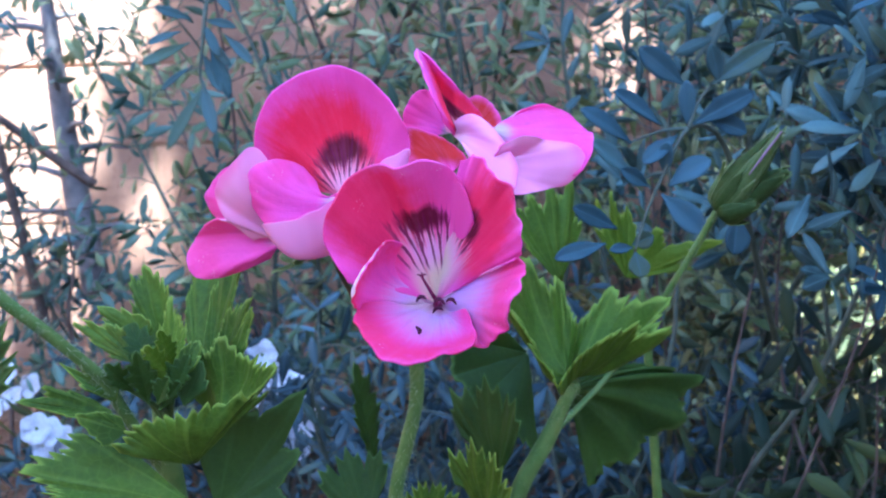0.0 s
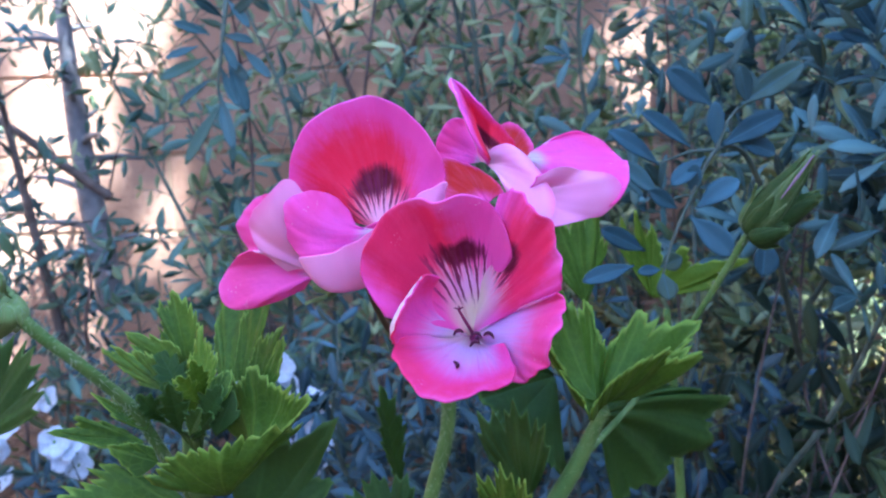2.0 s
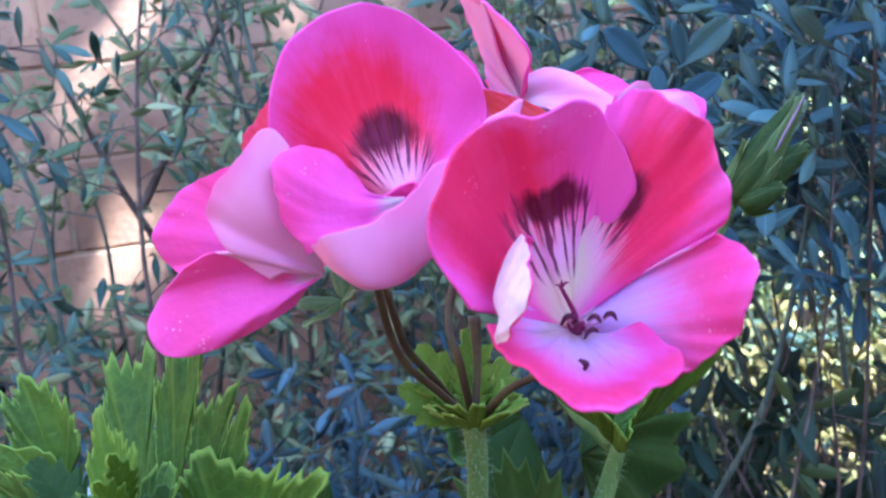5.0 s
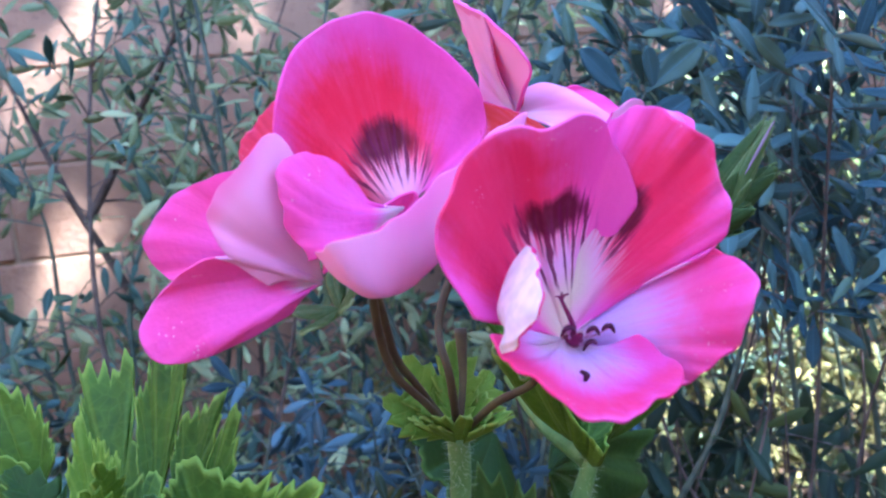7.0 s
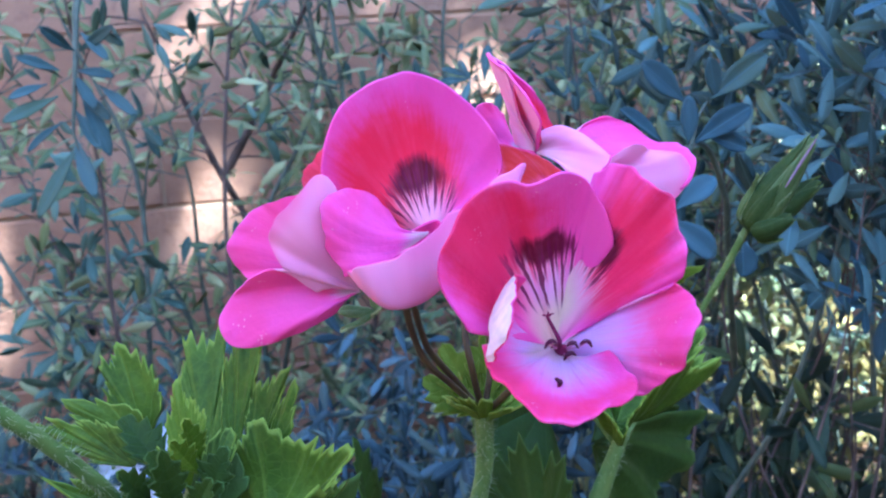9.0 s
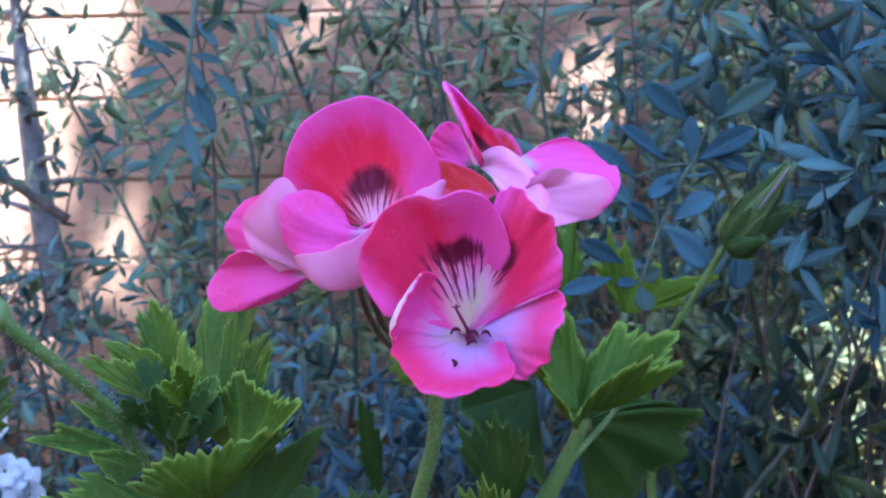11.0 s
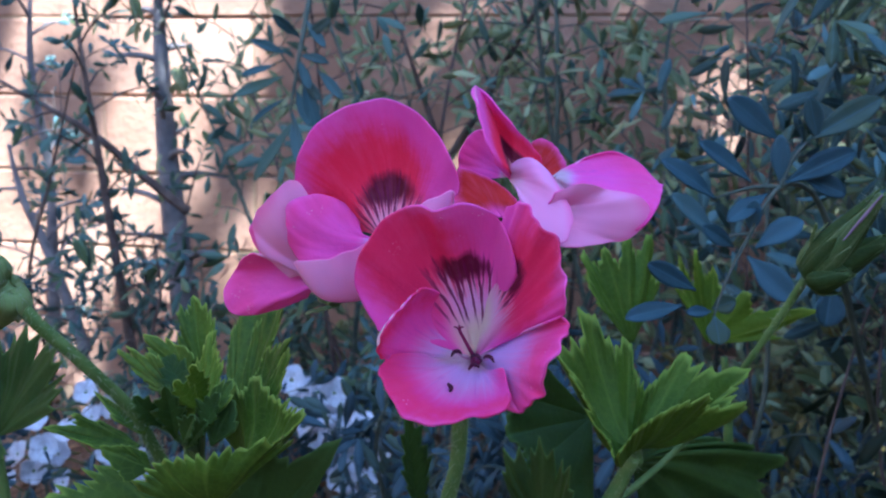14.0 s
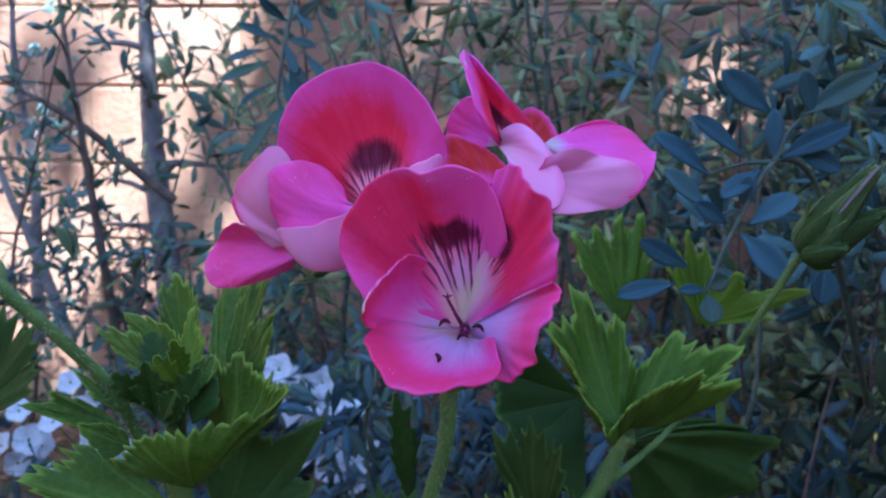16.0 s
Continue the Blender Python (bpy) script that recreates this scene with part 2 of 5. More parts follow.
LOWER, OUTER, BACK = petal_face("petal_plain", False, 0.26, blush=0.80), petal_face("petal_deep_pink", False, 0.10, blush=0.35), petal_back()
UPPER_LOW = petal_face("petal_low_blotch", True, bu0=0.37, bv0=-0.03, rv0=-0.18, pale_to=0.40, cream=0.05, paleness=0.62, vein_wide=0.34, blot_wide=0.22, red_wide=0.56)
UPPER_SIDE = petal_face("petal_side_blotch", True, bu0=0.56, bv0=-0.24, rv0=-0.12, pale_to=0.52, vein_from=0.32, vein_wide=0.16, blot_wide=0.13, red_wide=0.50, red_as=(0.85, 0.034, 0.165))
ROSY = petal_face("petal_rosy", False, 0.20, blush=0.4)
UPPER_FRONT = petal_face("petal_front_blotch", True, bu0=0.58, bv0=0.08, rv0=-0.26, pale_to=0.60, cream=0.9, vein_from=0.20, vein_wide=0.34, blot_wide=0.21, red_wide=0.46, blot_tall=0.095, paleness=0.95, pale_wide=0.20, red_as=(0.85, 0.034, 0.165))
UPPER_BACK = petal_face("petal_back_blotch", True, bu0=0.34, bv0=0.10, rv0=0.2, pale_to=0.3, cream=0.2)
LOWER_SIDE = petal_face("petal_plain_side", False, 0.17, blush=0.9)
LOWER_RIGHT = petal_face("petal_lavender_washed", False, 0.36, blush=0.55)
SCARLET = petal_face("petal_scarlet", True, blotch=False, red_as=(0.52, 0.018, 0.020))
CORAL = petal_face("petal_coral", True, blotch=False, red_as=(0.86, 0.09, 0.20), red_tall=0.7)
FLAP = plain_mat("petal_folded_margin", (0.88, 0.72, 0.88), 0.6, 0.25)
LEAF = leaf_mat("pelargonium_leaf", (0.078, 0.146, 0.010), (0.022, 0.054, 0.005), (0.24, 0.36, 0.05), lucent=0.14)
LEAF_PALE = leaf_mat("pelargonium_bract", (0.20, 0.30, 0.030), (0.11, 0.20, 0.018), (0.32, 0.42, 0.08))
# Darker copy of the leaf green, for low, inner and edge leaves.
LEAF_DARK = leaf_mat("pelargonium_dark_leaf", (0.038, 0.080, 0.011), (0.016, 0.042, 0.009), (0.09, 0.17, 0.035))
LEAF_YOUNG = leaf_mat("pelargonium_young_leaf", (0.115, 0.19, 0.010), (0.06, 0.125, 0.008), (0.30, 0.40, 0.05))
STEM = stem_mat("pelargonium_stem", (0.075, 0.145, 0.030), (0.13, 0.21, 0.055))
SEPAL_PALE = leaf_mat("pale_sepal", (0.24, 0.34, 0.12), (0.15, 0.24, 0.07), (0.34, 0.42, 0.2))
PEDICEL = stem_mat("pedicel", (0.055, 0.030, 0.020), (0.095, 0.075, 0.030))
SEPAL = leaf_mat("sepal", (0.098, 0.160, 0.052), (0.040, 0.080, 0.022), (0.34, 0.42, 0.20))
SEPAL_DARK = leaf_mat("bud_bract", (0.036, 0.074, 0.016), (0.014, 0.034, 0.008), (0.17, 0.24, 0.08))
HAIR = plain_mat("plant_hair", (0.40, 0.48, 0.30), 0.5, 0.3)
THREAD = plain_mat("filament_pale", (0.62, 0.30, 0.52), 0.5, 0.2)
STAMEN, FILAMENT = plain_mat("anther", (0.07, 0.010, 0.04)), plain_mat("filament", (0.20, 0.012, 0.08))
BUSH = bush_mat("glaucous_leaf", (0.018, 0.050, 0.068), (0.070, 0.150, 0.195), (0.08, 0.16, 0.07), odd=0.40)
HANGING = bush_mat("hanging_leaf", (0.028, 0.068, 0.075), (0.080, 0.150, 0.160), (0.10, 0.18, 0.07), odd=0.4)
BUSH_J = bush_mat("glaucous_leaf_mass", (0.009, 0.026, 0.030), (0.145, 0.262, 0.268), (0.09, 0.16, 0.06), True)
OLIVE_J = bush_mat("olive_leaf_mass", (0.085, 0.145, 0.075), (0.42, 0.46, 0.25), (0.22, 0.26, 0.06), True)
# Leaf green with the shade of the low growth put into the colour.
SHADE_J = bush_mat("shade_darkened_leaf_mass", (0.008, 0.020, 0.016), (0.036, 0.066, 0.040), (0.16, 0.2, 0.04), True)
STRAW_J = bush_mat("yellowing_leaf_mass", (0.09, 0.10, 0.03), (0.32, 0.26, 0.10), (0.35, 0.28, 0.08), True)
LIME_J = bush_mat("yellow_green_leaf_mass", (0.05, 0.085, 0.03), (0.26, 0.31, 0.10), (0.28, 0.32, 0.06), True)
DEEP_J = bush_mat("deep_blue_leaf_mass", (0.008, 0.023, 0.034), (0.088, 0.160, 0.205), (0.06, 0.12, 0.06), True, odd=0.4)
TEAL_J = bush_mat("teal_leaf_mass", (0.030, 0.070, 0.062), (0.13, 0.22, 0.18), (0.12, 0.2, 0.06), True)
TWIG = stem_mat("bush_twig", (0.05, 0.075, 0.06), (0.10, 0.13, 0.10))
BARK = stem_mat("bark", (0.06, 0.045, 0.04), (0.14, 0.11, 0.095), 60.0, 0.8)
BUSH_BARK = stem_mat("grey_bark", (0.13, 0.13, 0.14), (0.26, 0.25, 0.25), 50.0, 0.8)
SLIT = plain_mat("furled_petal_edge", (0.24, 0.17, 0.22), 0.6)
WHITE_PETAL = plain_mat("white_petal", (0.66, 0.73, 0.84), 0.6, 0.25)
LITTER = bush_mat("leaf_litter", (0.10, 0.055, 0.03), (0.38, 0.25, 0.14), (0.3, 0.2, 0.1), True, 0.8, odd=0.0)
ADOBE, MORTAR, SOIL = adobe_mat(), mortar_mat(), soil_mat()


# ---- mesh helpers ----
def mesh_of(name, verts, faces, mats, uvs=None, slots=None, smooth=True):
    me = bpy.data.meshes.new(name)
    me.from_pydata([tuple(v) for v in verts], [], faces)
    for m in mats:
        me.materials.append(m)
    if uvs is not None:
        lay = me.uv_layers.new(name="UVMap")
        idx = np.empty(len(me.loops), dtype=np.int32)
        me.loops.foreach_get("vertex_index", idx)
        lay.data.foreach_set("uv", np.asarray(uvs, dtype=np.float32)[idx].ravel())
    if slots is not None:
        me.polygons.foreach_set("material_index", slots)
    me.polygons.foreach_set("use_smooth", [smooth] * len(me.polygons))
    me.update()
    return me


def child(name, me, parent, label=""):
    ob = new(name, me)
    ob.parent = parent
    return tagged(ob, label)


def thing(name, label, category, at=(0, 0, 0), group="", kind=""):
    ob = new(name)
    ob.empty_display_size = 0.02
    ob.location = at
    bpy.context.view_layer.update()
    return tagged(ob, label, category, group, kind)


def unit(v):
    v = np.asarray(v, float)
    return v / max(1e-9, np.linalg.norm(v))


def sheet(P, UV, thick, mats, name):
    """A thin closed skin with two faces from a grid of points P[i, j]."""
    n, m = P.shape[:2]
    du, dv = np.gradient(P, axis=0), np.gradient(P, axis=1)
    N = np.cross(du, dv)
    N /= np.maximum(1e-9, np.linalg.norm(N, axis=2, keepdims=True))
    top, bot = P + N * thick / 2, P - N * thick / 2
    verts = np.concatenate([top.reshape(-1, 3), bot.reshape(-1, 3)])
    uv = np.concatenate([UV.reshape(-1, 2)] * 2)
    idx = np.arange(n * m).reshape(n, m)
    a, b, c, d = idx[:-1, :-1].ravel(), idx[1:, :-1].ravel(), idx[1:, 1:].ravel(), idx[:-1, 1:].ravel()
    o = n * m
    faces = list(zip(a, b, c, d)) + list(zip(d + o, c + o, b + o, a + o))
    slots = [0] * len(a) + [len(mats) - 1] * len(a)
    ring = np.concatenate([idx[:, 0], idx[-1, 1:], idx[-2::-1, -1], idx[0, -2:0:-1]])
    for p, q in zip(ring, np.roll(ring, -1)):
        faces.append((q, p, p + o, q + o))
        slots.append(0)
    return mesh_of(name, verts, [tuple(int(i) for i in f) for f in faces], mats, uv, slots)


def tube_data(points, radii, sides=8):
    """Verts, faces of a round stem along points, smoothed."""
    pts, radii = [np.array(p, float) for p in points], list(radii)
    short = min(np.linalg.norm(b - a) for a, b in zip(pts, pts[1:]))
    i = 0
    while i < len(pts) - 1:
        if np.linalg.norm(pts[i + 1] - pts[i]) > 2.2 * short and len(pts) < 24:
            pts.insert(i + 1, (pts[i] + pts[i + 1]) / 2)
            radii.insert(i + 1, (radii[i] + radii[i + 1]) / 2)
        else:
            i += 1
    pts = np.array(pts)
    t = np.linspace(0, len(pts) - 1, max(2, (len(pts) - 1) * 6 + 1))
    def cr(a):
        out = []
        for x in t:
            i = min(int(x), len(a) - 2)
            f = x - i
            p0, p1, p2, p3 = a[max(i - 1, 0)], a[i], a[i + 1], a[min(i + 2, len(a) - 1)]
            out.append(0.5 * (2 * p1 + (p2 - p0) * f + (2 * p0 - 5 * p1 + 4 * p2 - p3) * f * f + (3 * p1 - p0 - 3 * p2 + p3) * f ** 3))
        return np.array(out)
    c, r = cr(pts), cr(np.array(radii, float).reshape(-1, 1))[:, 0]
    tan = np.gradient(c, axis=0)
    ref = np.array((0.3, 1.0, 0.2)) if abs(unit(tan[0])[1]) < 0.9 else np.array((1.0, 0.1, 0.3))
    V = []
    for p, d, q in zip(c, tan, r):
        d = unit(d)
        x = unit(np.cross(d, ref))
        y = np.cross(d, x)
        for k in range(sides):
            a = 2 * math.pi * k / sides
            V.append(p + q * (math.cos(a) * x + math.sin(a) * y))
    n = len(c)
    F = [(i * sides + k, i * sides + (k + 1) % sides, (i + 1) * sides + (k + 1) % sides, (i + 1) * sides + k) for i in range(n - 1) for k in range(sides)]
    F += [tuple(range(sides - 1, -1, -1)), tuple((n - 1) * sides + k for k in range(sides))]
    return np.array(V), F, c, tan, r


def stem(name, points, radii, mat, parent, label="", sides=10):
    V, F, _, _, _ = tube_data(points, radii, sides)
    return child(name, mesh_of(name, V, F, [mat]), parent, label)


def hairs(points, radii, parent, count, length, seed):
    """Fine hairs that stand off a stem, as one part."""
    rng = np.random.default_rng(seed)
    _, _, c, tan, r = tube_data(points, radii, 3)
    V, F = [], []
    for _ in range(count):
        i = rng.integers(0, len(c) - 1)
        f = rng.random()
        p, d, q = c[i] * (1 - f) + c[i + 1] * f, unit(tan[i]), r[i]
        o = unit(np.cross(d, rng.normal(size=3)))
        o = unit(o + d * rng.normal() * 0.35)
        s = np.cross(o, d) * 0.00010
        ln = length * rng.uniform(0.5, 1.1)
        b = len(V)
        V += [p + o * q * 0.8 - s, p + o * q * 0.8 + s, p + o * (q + ln), p + o * q * 0.8 + d * 0.0001]
        F += [(b, b + 1, b + 2), (b + 1, b + 3, b + 2), (b + 3, b, b + 2)]
    return tagged(child("hair", mesh_of("hair", V, F, [HAIR]), parent, "fine pale hairs on the stem"), kind="stuff")


# ---- pelargonium: petals and flowers ----
def calyx(parent, center, away, size, seed, count=5):
    """Five pointed sepals round the back of a flower."""
    away = unit(away)
    x = unit(np.cross(away, (0.2, 0.3, 1)))
    y = np.cross(away, x)
    for i in range(count):
        a = 2 * math.pi * (i + 0.3) / count
        d = math.cos(a) * x + math.sin(a) * y
        c = np.array(center, float)
        leaf_blade(parent, c + away * 0.002, c - away * size * 0.10 + d * size * 0.50, d * 0.5 + away, 26, 0.25, SEPAL, seed + i, teeth=0, name="sepal", n=10)


def leaf_blade(parent, base, tip, face, spread, cup, mat, seed=0, lobes=3, teeth=5, name="leaf", n=22, pleat=0.02, droop=0.0, depth=0.22, label=""):
    """A fan-shaped toothed leaf that grows from base towards tip. face: the way its upper side looks; spread: degrees to each side."""
    base, tip = np.array(base, float), np.array(tip, float)
    R = np.linalg.norm(tip - base)
    x = unit(tip - base)
    f = unit(np.asarray(face, float) - np.dot(unit(face), x) * x * np.linalg.norm(face))
    s = np.cross(f, x)
    rng = np.random.default_rng(seed)
    m = max(25, lobes * max(1, teeth) * 8 + 1)
    a = np.linspace(-1, 1, m)
    k = (a + 1) / 2 * lobes
    lobe = np.abs(np.sin(k * math.pi)) ** 0.7
    k2 = (a + 1) / 2 * lobes * max(1, teeth)
    saw = 1 - np.abs(2 * (k2 - np.floor(k2)) - 1) if teeth else np.zeros(m)
    per = rng.uniform(0.75, 1.15, int(lobes * max(1, teeth)) + 2)[np.minimum(np.floor(k2).astype(int), int(lobes * max(1, teeth)))]
    if lobes > 1 or teeth:
        out = (1 - depth) + depth * lobe + 0.17 * saw ** 1.5 * per
        out *= 1 - 0.22 * np.abs(a) ** 3
        out /= out[int(np.argmin(np.abs(a)))] if lobes % 2 else out.max()
    else:
        out = np.ones(m)
    if teeth == 0:
        out = np.cos(a * math.pi / 2) ** 0.9 + 0.12
        out /= out.max()
    r = np.linspace(0.02, 1, n)[:, None]
    th = np.radians(spread) * a[None, :]
    rad = R * r * (1 + (out[None, :] - 1) * np.clip((r - 0.15) / 0.85, 0, 1) ** 0.7)
    ripple = pleat * R * r * np.cos(2 * math.pi * (a[None, :] + 1) / 2 * lobes) * -1
    lift = cup * R * (np.abs(np.sin(th)) ** 1.6) * r ** 1.3 + ripple - droop * R * r ** 2.2
    lift = lift + 0.012 * R * np.sin(r * 9 + rng.uniform(0, 6)) * np.sin(th * 5 + rng.uniform(0, 6))
    P = base + rad[..., None] * (np.cos(th)[..., None] * x + np.sin(th)[..., None] * s) + lift[..., None] * f
    UV = np.stack([r + 0 * th, (a[None, :] + 1) / 2 * lobes / 7.0 + 0.5 / 7.0 + 0 * r], axis=2)
    P = P[:, ::-1]
    UV = UV[:, ::-1]
    return child(name, sheet(P, UV, 0.0006, [mat, mat], name), parent, label)


def toothed(parent, base, tip, face, width, mat, seed=0, teeth=6, fold=0.5, bend=0.05, name="leaf", sharp=0.50, widest=0.58, twist=0.0):
    """An ovate leaf with a saw-toothed margin, folded along its midrib."""
    base, tip = np.array(base, float), np.array(tip, float)
    L = np.linalg.norm(tip - base)
    x = unit(tip - base)
    f = unit(np.asarray(face, float) - np.dot(face, x) * x)
    s = np.cross(f, x)
    rng = np.random.default_rng(seed)
    teeth = max(6, teeth + 2)
    n, m = teeth * 8 + 1, 13
    u = np.linspace(0, 1, n)[:, None]
    v = np.linspace(-1, 1, m)[None, :]
    w = np.where(u < widest, 0.12 + 0.88 * np.clip(u / widest, 0, 1) ** 1.05, (1 - np.clip((u - widest) / (1 - widest), 0, 1) ** 1.25) ** 0.95)
    ph = np.round(u * teeth * 8) % 8 / 8
    ph = np.where(ph <= 0.63, (ph / 0.625) ** 1.3, (1 - ph) / 0.375)
    jig = rng.uniform(0.6, 1.3, teeth + 1)[np.minimum((u * teeth).astype(int), teeth)]
    saw = ph * jig * np.clip((u - 0.12) * 5, 0, 1)
    rim = np.abs(v) ** 4
    across = width / 2 * (v * w * 0.84 + np.sign(v) * rim * saw * sharp * 0.85 * np.clip(w * 2.2, 0, 1))
    along = L * (u + 0.62 / teeth * saw * rim * np.clip(w * 1.6, 0, 1) - 0.08 * rim * w)
    lift = fold * np.abs(across) - bend * L * u * u + 0.025 * width * np.cos(2 * math.pi * (u * teeth - np.abs(v) * 1.2)) * np.abs(v) * w * (1 - rim)
    tw = twist * u
    P = base + along[..., None] * x + (across * np.cos(tw))[..., None] * s + (lift + across * np.sin(tw))[..., None] * f
    UV = np.stack([np.maximum(u * 0.5, np.abs(v)) + 0 * u, (u * (teeth - 0.0) - np.abs(v) * 0.9) / 7.0], -1)
    return child(name, sheet(P, UV, 0.0005, [mat], name), parent)


def lobed(parent, base, tips, mat, seed=0, sinus=0.8, teeth=3, pleat=0.03, belly=(0, 0, 0), name="leaf", tooth=0.12):
    """A palmate leaf whose ribs run from its stalk to the lobe tips, with notches between the lobes and a saw-toothed margin.
    sinus: how far out the notches lie; teeth, tooth: teeth on each flank of a lobe and their height; pleat: depth of the folds along the ribs."""
    base, tips = np.array(base, float), np.array(tips, float)
    rng = np.random.default_rng(seed)
    k = 2 * teeth * 6
    M, S, V = [], [], []
    for i in range(len(tips) - 1):
        a, b = tips[i] - base, tips[i + 1] - base
        la, lb = np.linalg.norm(a), np.linalg.norm(b)
        deep = 1 - (1 - sinus) * rng.uniform(0.7, 1.3)
        size = rng.uniform(0.4, 1.35, 2 * teeth + 1)
        for j in range(k + (i == len(tips) - 2)):
            w = j / k
            d = unit((1 - w) * a / la + w * b / lb) * ((1 - w) * la + w * lb)
            h = 1 - abs(2 * w - 1)
            x = w * 2 * teeth if w < 0.5 else (1 - w) * 2 * teeth
            fr = x - math.floor(x)
            saw = (fr / 0.72) ** 1.3 if fr < 0.72 else ((1 - fr) / 0.28)
            M.append(d * (1 - (1 - deep) * h ** 0.8))
            S.append(tooth * saw * size[int(w * 2 * teeth)] * (1 if 0 < h else 0))
            V.append((i + w) / 7)
    M, S = np.array(M)[None], np.array(S)[None, :, None]
    r = (np.linspace(0.02, 1, 18) ** 0.85)[:, None, None]
    R = np.linalg.norm(M, axis=2, keepdims=True)
    nor = np.cross(np.roll(M, -2, axis=1) - np.roll(M, 2, axis=1), M)
    nor[:, :2], nor[:, -2:] = nor[:, 2:3], nor[:, -3:-2]
    nor = nor / np.maximum(1e-9, np.linalg.norm(nor, axis=2, keepdims=True))
    nor = nor + nor.mean(axis=1, keepdims=True)
    nor = nor / np.maximum(1e-9, np.linalg.norm(nor, axis=2, keepdims=True))
    v = np.array(V)[None, :, None]
    fold = pleat * R * r * np.cos(2 * math.pi * v * 7) + 0.010 * R * np.sin(r * 11 + v * 19) * r + 0.006 * R * r ** 3 * np.sin(v * 60 + seed)
    P = base + M * r * (1 + S * r ** 7) + np.array(belly, float) * 4 * r * (1 - r) + nor * fold
    UV = np.concatenate([r + 0 * v, v + 0 * r], axis=2)
    return child(name, sheet(P, UV, 0.0006, [mat], name), parent)


# ---- setting ----
def slab(name, lo, hi, mat, parent=None, bevel=0.0, seed=0, **tags):
    bm = bmesh.new()
    bmesh.ops.create_cube(bm, size=1)
    lo, hi = Vector(lo), Vector(hi)
    for v in bm.verts:
        v.co = Vector([(lo[i] + hi[i]) / 2 + v.co[i] * (hi[i] - lo[i]) for i in range(3)])
    if bevel:
        bmesh.ops.bevel(bm, geom=bm.edges[:], offset=bevel, segments=2, affect="EDGES", profile=0.6)
    me = bpy.data.meshes.new(name)
    bm.to_mesh(me)
    bm.free()
    me.materials.append(mat)
    ob = new(name, me)
    ob.parent = parent
    return tagged(ob, **tags)


def ground():
    n = 90
    g = np.concatenate([-np.geomspace(400, 1.6, 14), np.linspace(-1.4, 1.6, n), np.geomspace(1.8, 400, 14)])
    X, Y = np.meshgrid(g, g, indexing="ij")
    Z = np.array([[GROUND + 0.012 * noise.noise((x * 7, y * 7, 0)) + 0.02 * noise.noise((x * 2.3, y * 2.3, 3)) if abs(x) < 2 and abs(y) < 2 else GROUND - 0.01 for y in g] for x in g])
    m = len(g)
    idx = np.arange(m * m).reshape(m, m)
    F = np.stack([idx[:-1, :-1], idx[1:, :-1], idx[1:, 1:], idx[:-1, 1:]], axis=-1).reshape(-1, 4)
    tagged(new("ground", mesh_of("ground", np.stack([X, Y, Z], -1).reshape(-1, 3), F.tolist(), [SOIL])), "brown garden soil with dry leaf litter", "ground", kind="structure")


ground()

wall_back = slab("wall_back", (-2.6, WALL_Y + 0.001, GROUND - 0.05), (3.0, WALL_Y + 0.2, 1.62), MORTAR, label="adobe block garden wall with recessed mortar joints", category="wall", kind="structure")


# Unseen walls, added behind and beside the camera to cut low sky light.
for wn_, lo, hi in (("wall_south", (-2.8, -3.0, GROUND - 0.05), (3.2, -2.8, 2.0)), ("wall_west", (-2.8, -2.799, GROUND - 0.05), (-2.6, WALL_Y, 2.2)), ("wall_east", (3.0, -2.799, GROUND - 0.05), (3.2, WALL_Y, 2.2))):
    slab(wn_, lo, hi, MORTAR, label="plain unseen wall added to hold back low sky light", category="wall", kind="structure")


# ---- plants: small tools ----
def leaflet(length, width, fold, bend, n=7, m=5, round_=0.60):
    """Points and uv of one spatulate leaflet along +x, upper side +z, unit size."""
    u = np.linspace(0, 1, n)[:, None]
    v = np.linspace(-1, 1, m)[None, :]
    w = np.where(u < round_, 0.10 + 0.90 * np.sin(u / round_ * math.pi / 2) ** 1.5, np.maximum(0, 1 - ((u - round_) / (1.01 - round_)) ** 2.1) ** 0.62)
    P = np.stack([length * (u + 0 * v), width / 2 * v * w, fold * width * np.abs(v) * w - bend * length * u * u], -1)
    UV = np.stack([u + 0 * v, v * w], -1)
    return P, UV


def leaflet_mesh(name, mat, *a, **k):
    P, UV = leaflet(*a, **k)
    return sheet(P, UV, 0.0005 if a[0] < 0.1 else 0.002, [mat], name)


def frame_of(d, up):
    x = unit(d)
    z = unit(np.asarray(up, float) - np.dot(up, x) * x)
    return np.stack([x, np.cross(z, x), z], 1)


def join_leaves(name, base, places, mat, parent, label=""):
    """Many leaves as one mesh: places are (position, direction, up, scale)."""
    P, UV = base
    me = sheet(P, UV, 0.0006, [mat], name)
    n = len(me.vertices)
    co = np.empty(n * 3)
    me.vertices.foreach_get("co", co)
    co = co.reshape(-1, 3)
    uv = np.empty(len(me.loops) * 2, dtype=np.float32)
    me.uv_layers[0].data.foreach_get("uv", uv)
    vi = np.empty(len(me.loops), dtype=np.int32)
    me.loops.foreach_get("vertex_index", vi)
    uvv = np.zeros((n, 2))
    uvv[vi] = uv.reshape(-1, 2)
    faces = [tuple(p.vertices) for p in me.polygons]
    V = np.concatenate([co * s @ frame_of(d, up).T + p for p, d, up, s in places])
    F = [tuple(i + k * n for i in f) for k in range(len(places)) for f in faces]
    bpy.data.meshes.remove(me)
    return tagged(child(name, mesh_of(name, V, F, [mat], np.tile(uvv, (len(places), 1))), parent, label), kind="stuff")


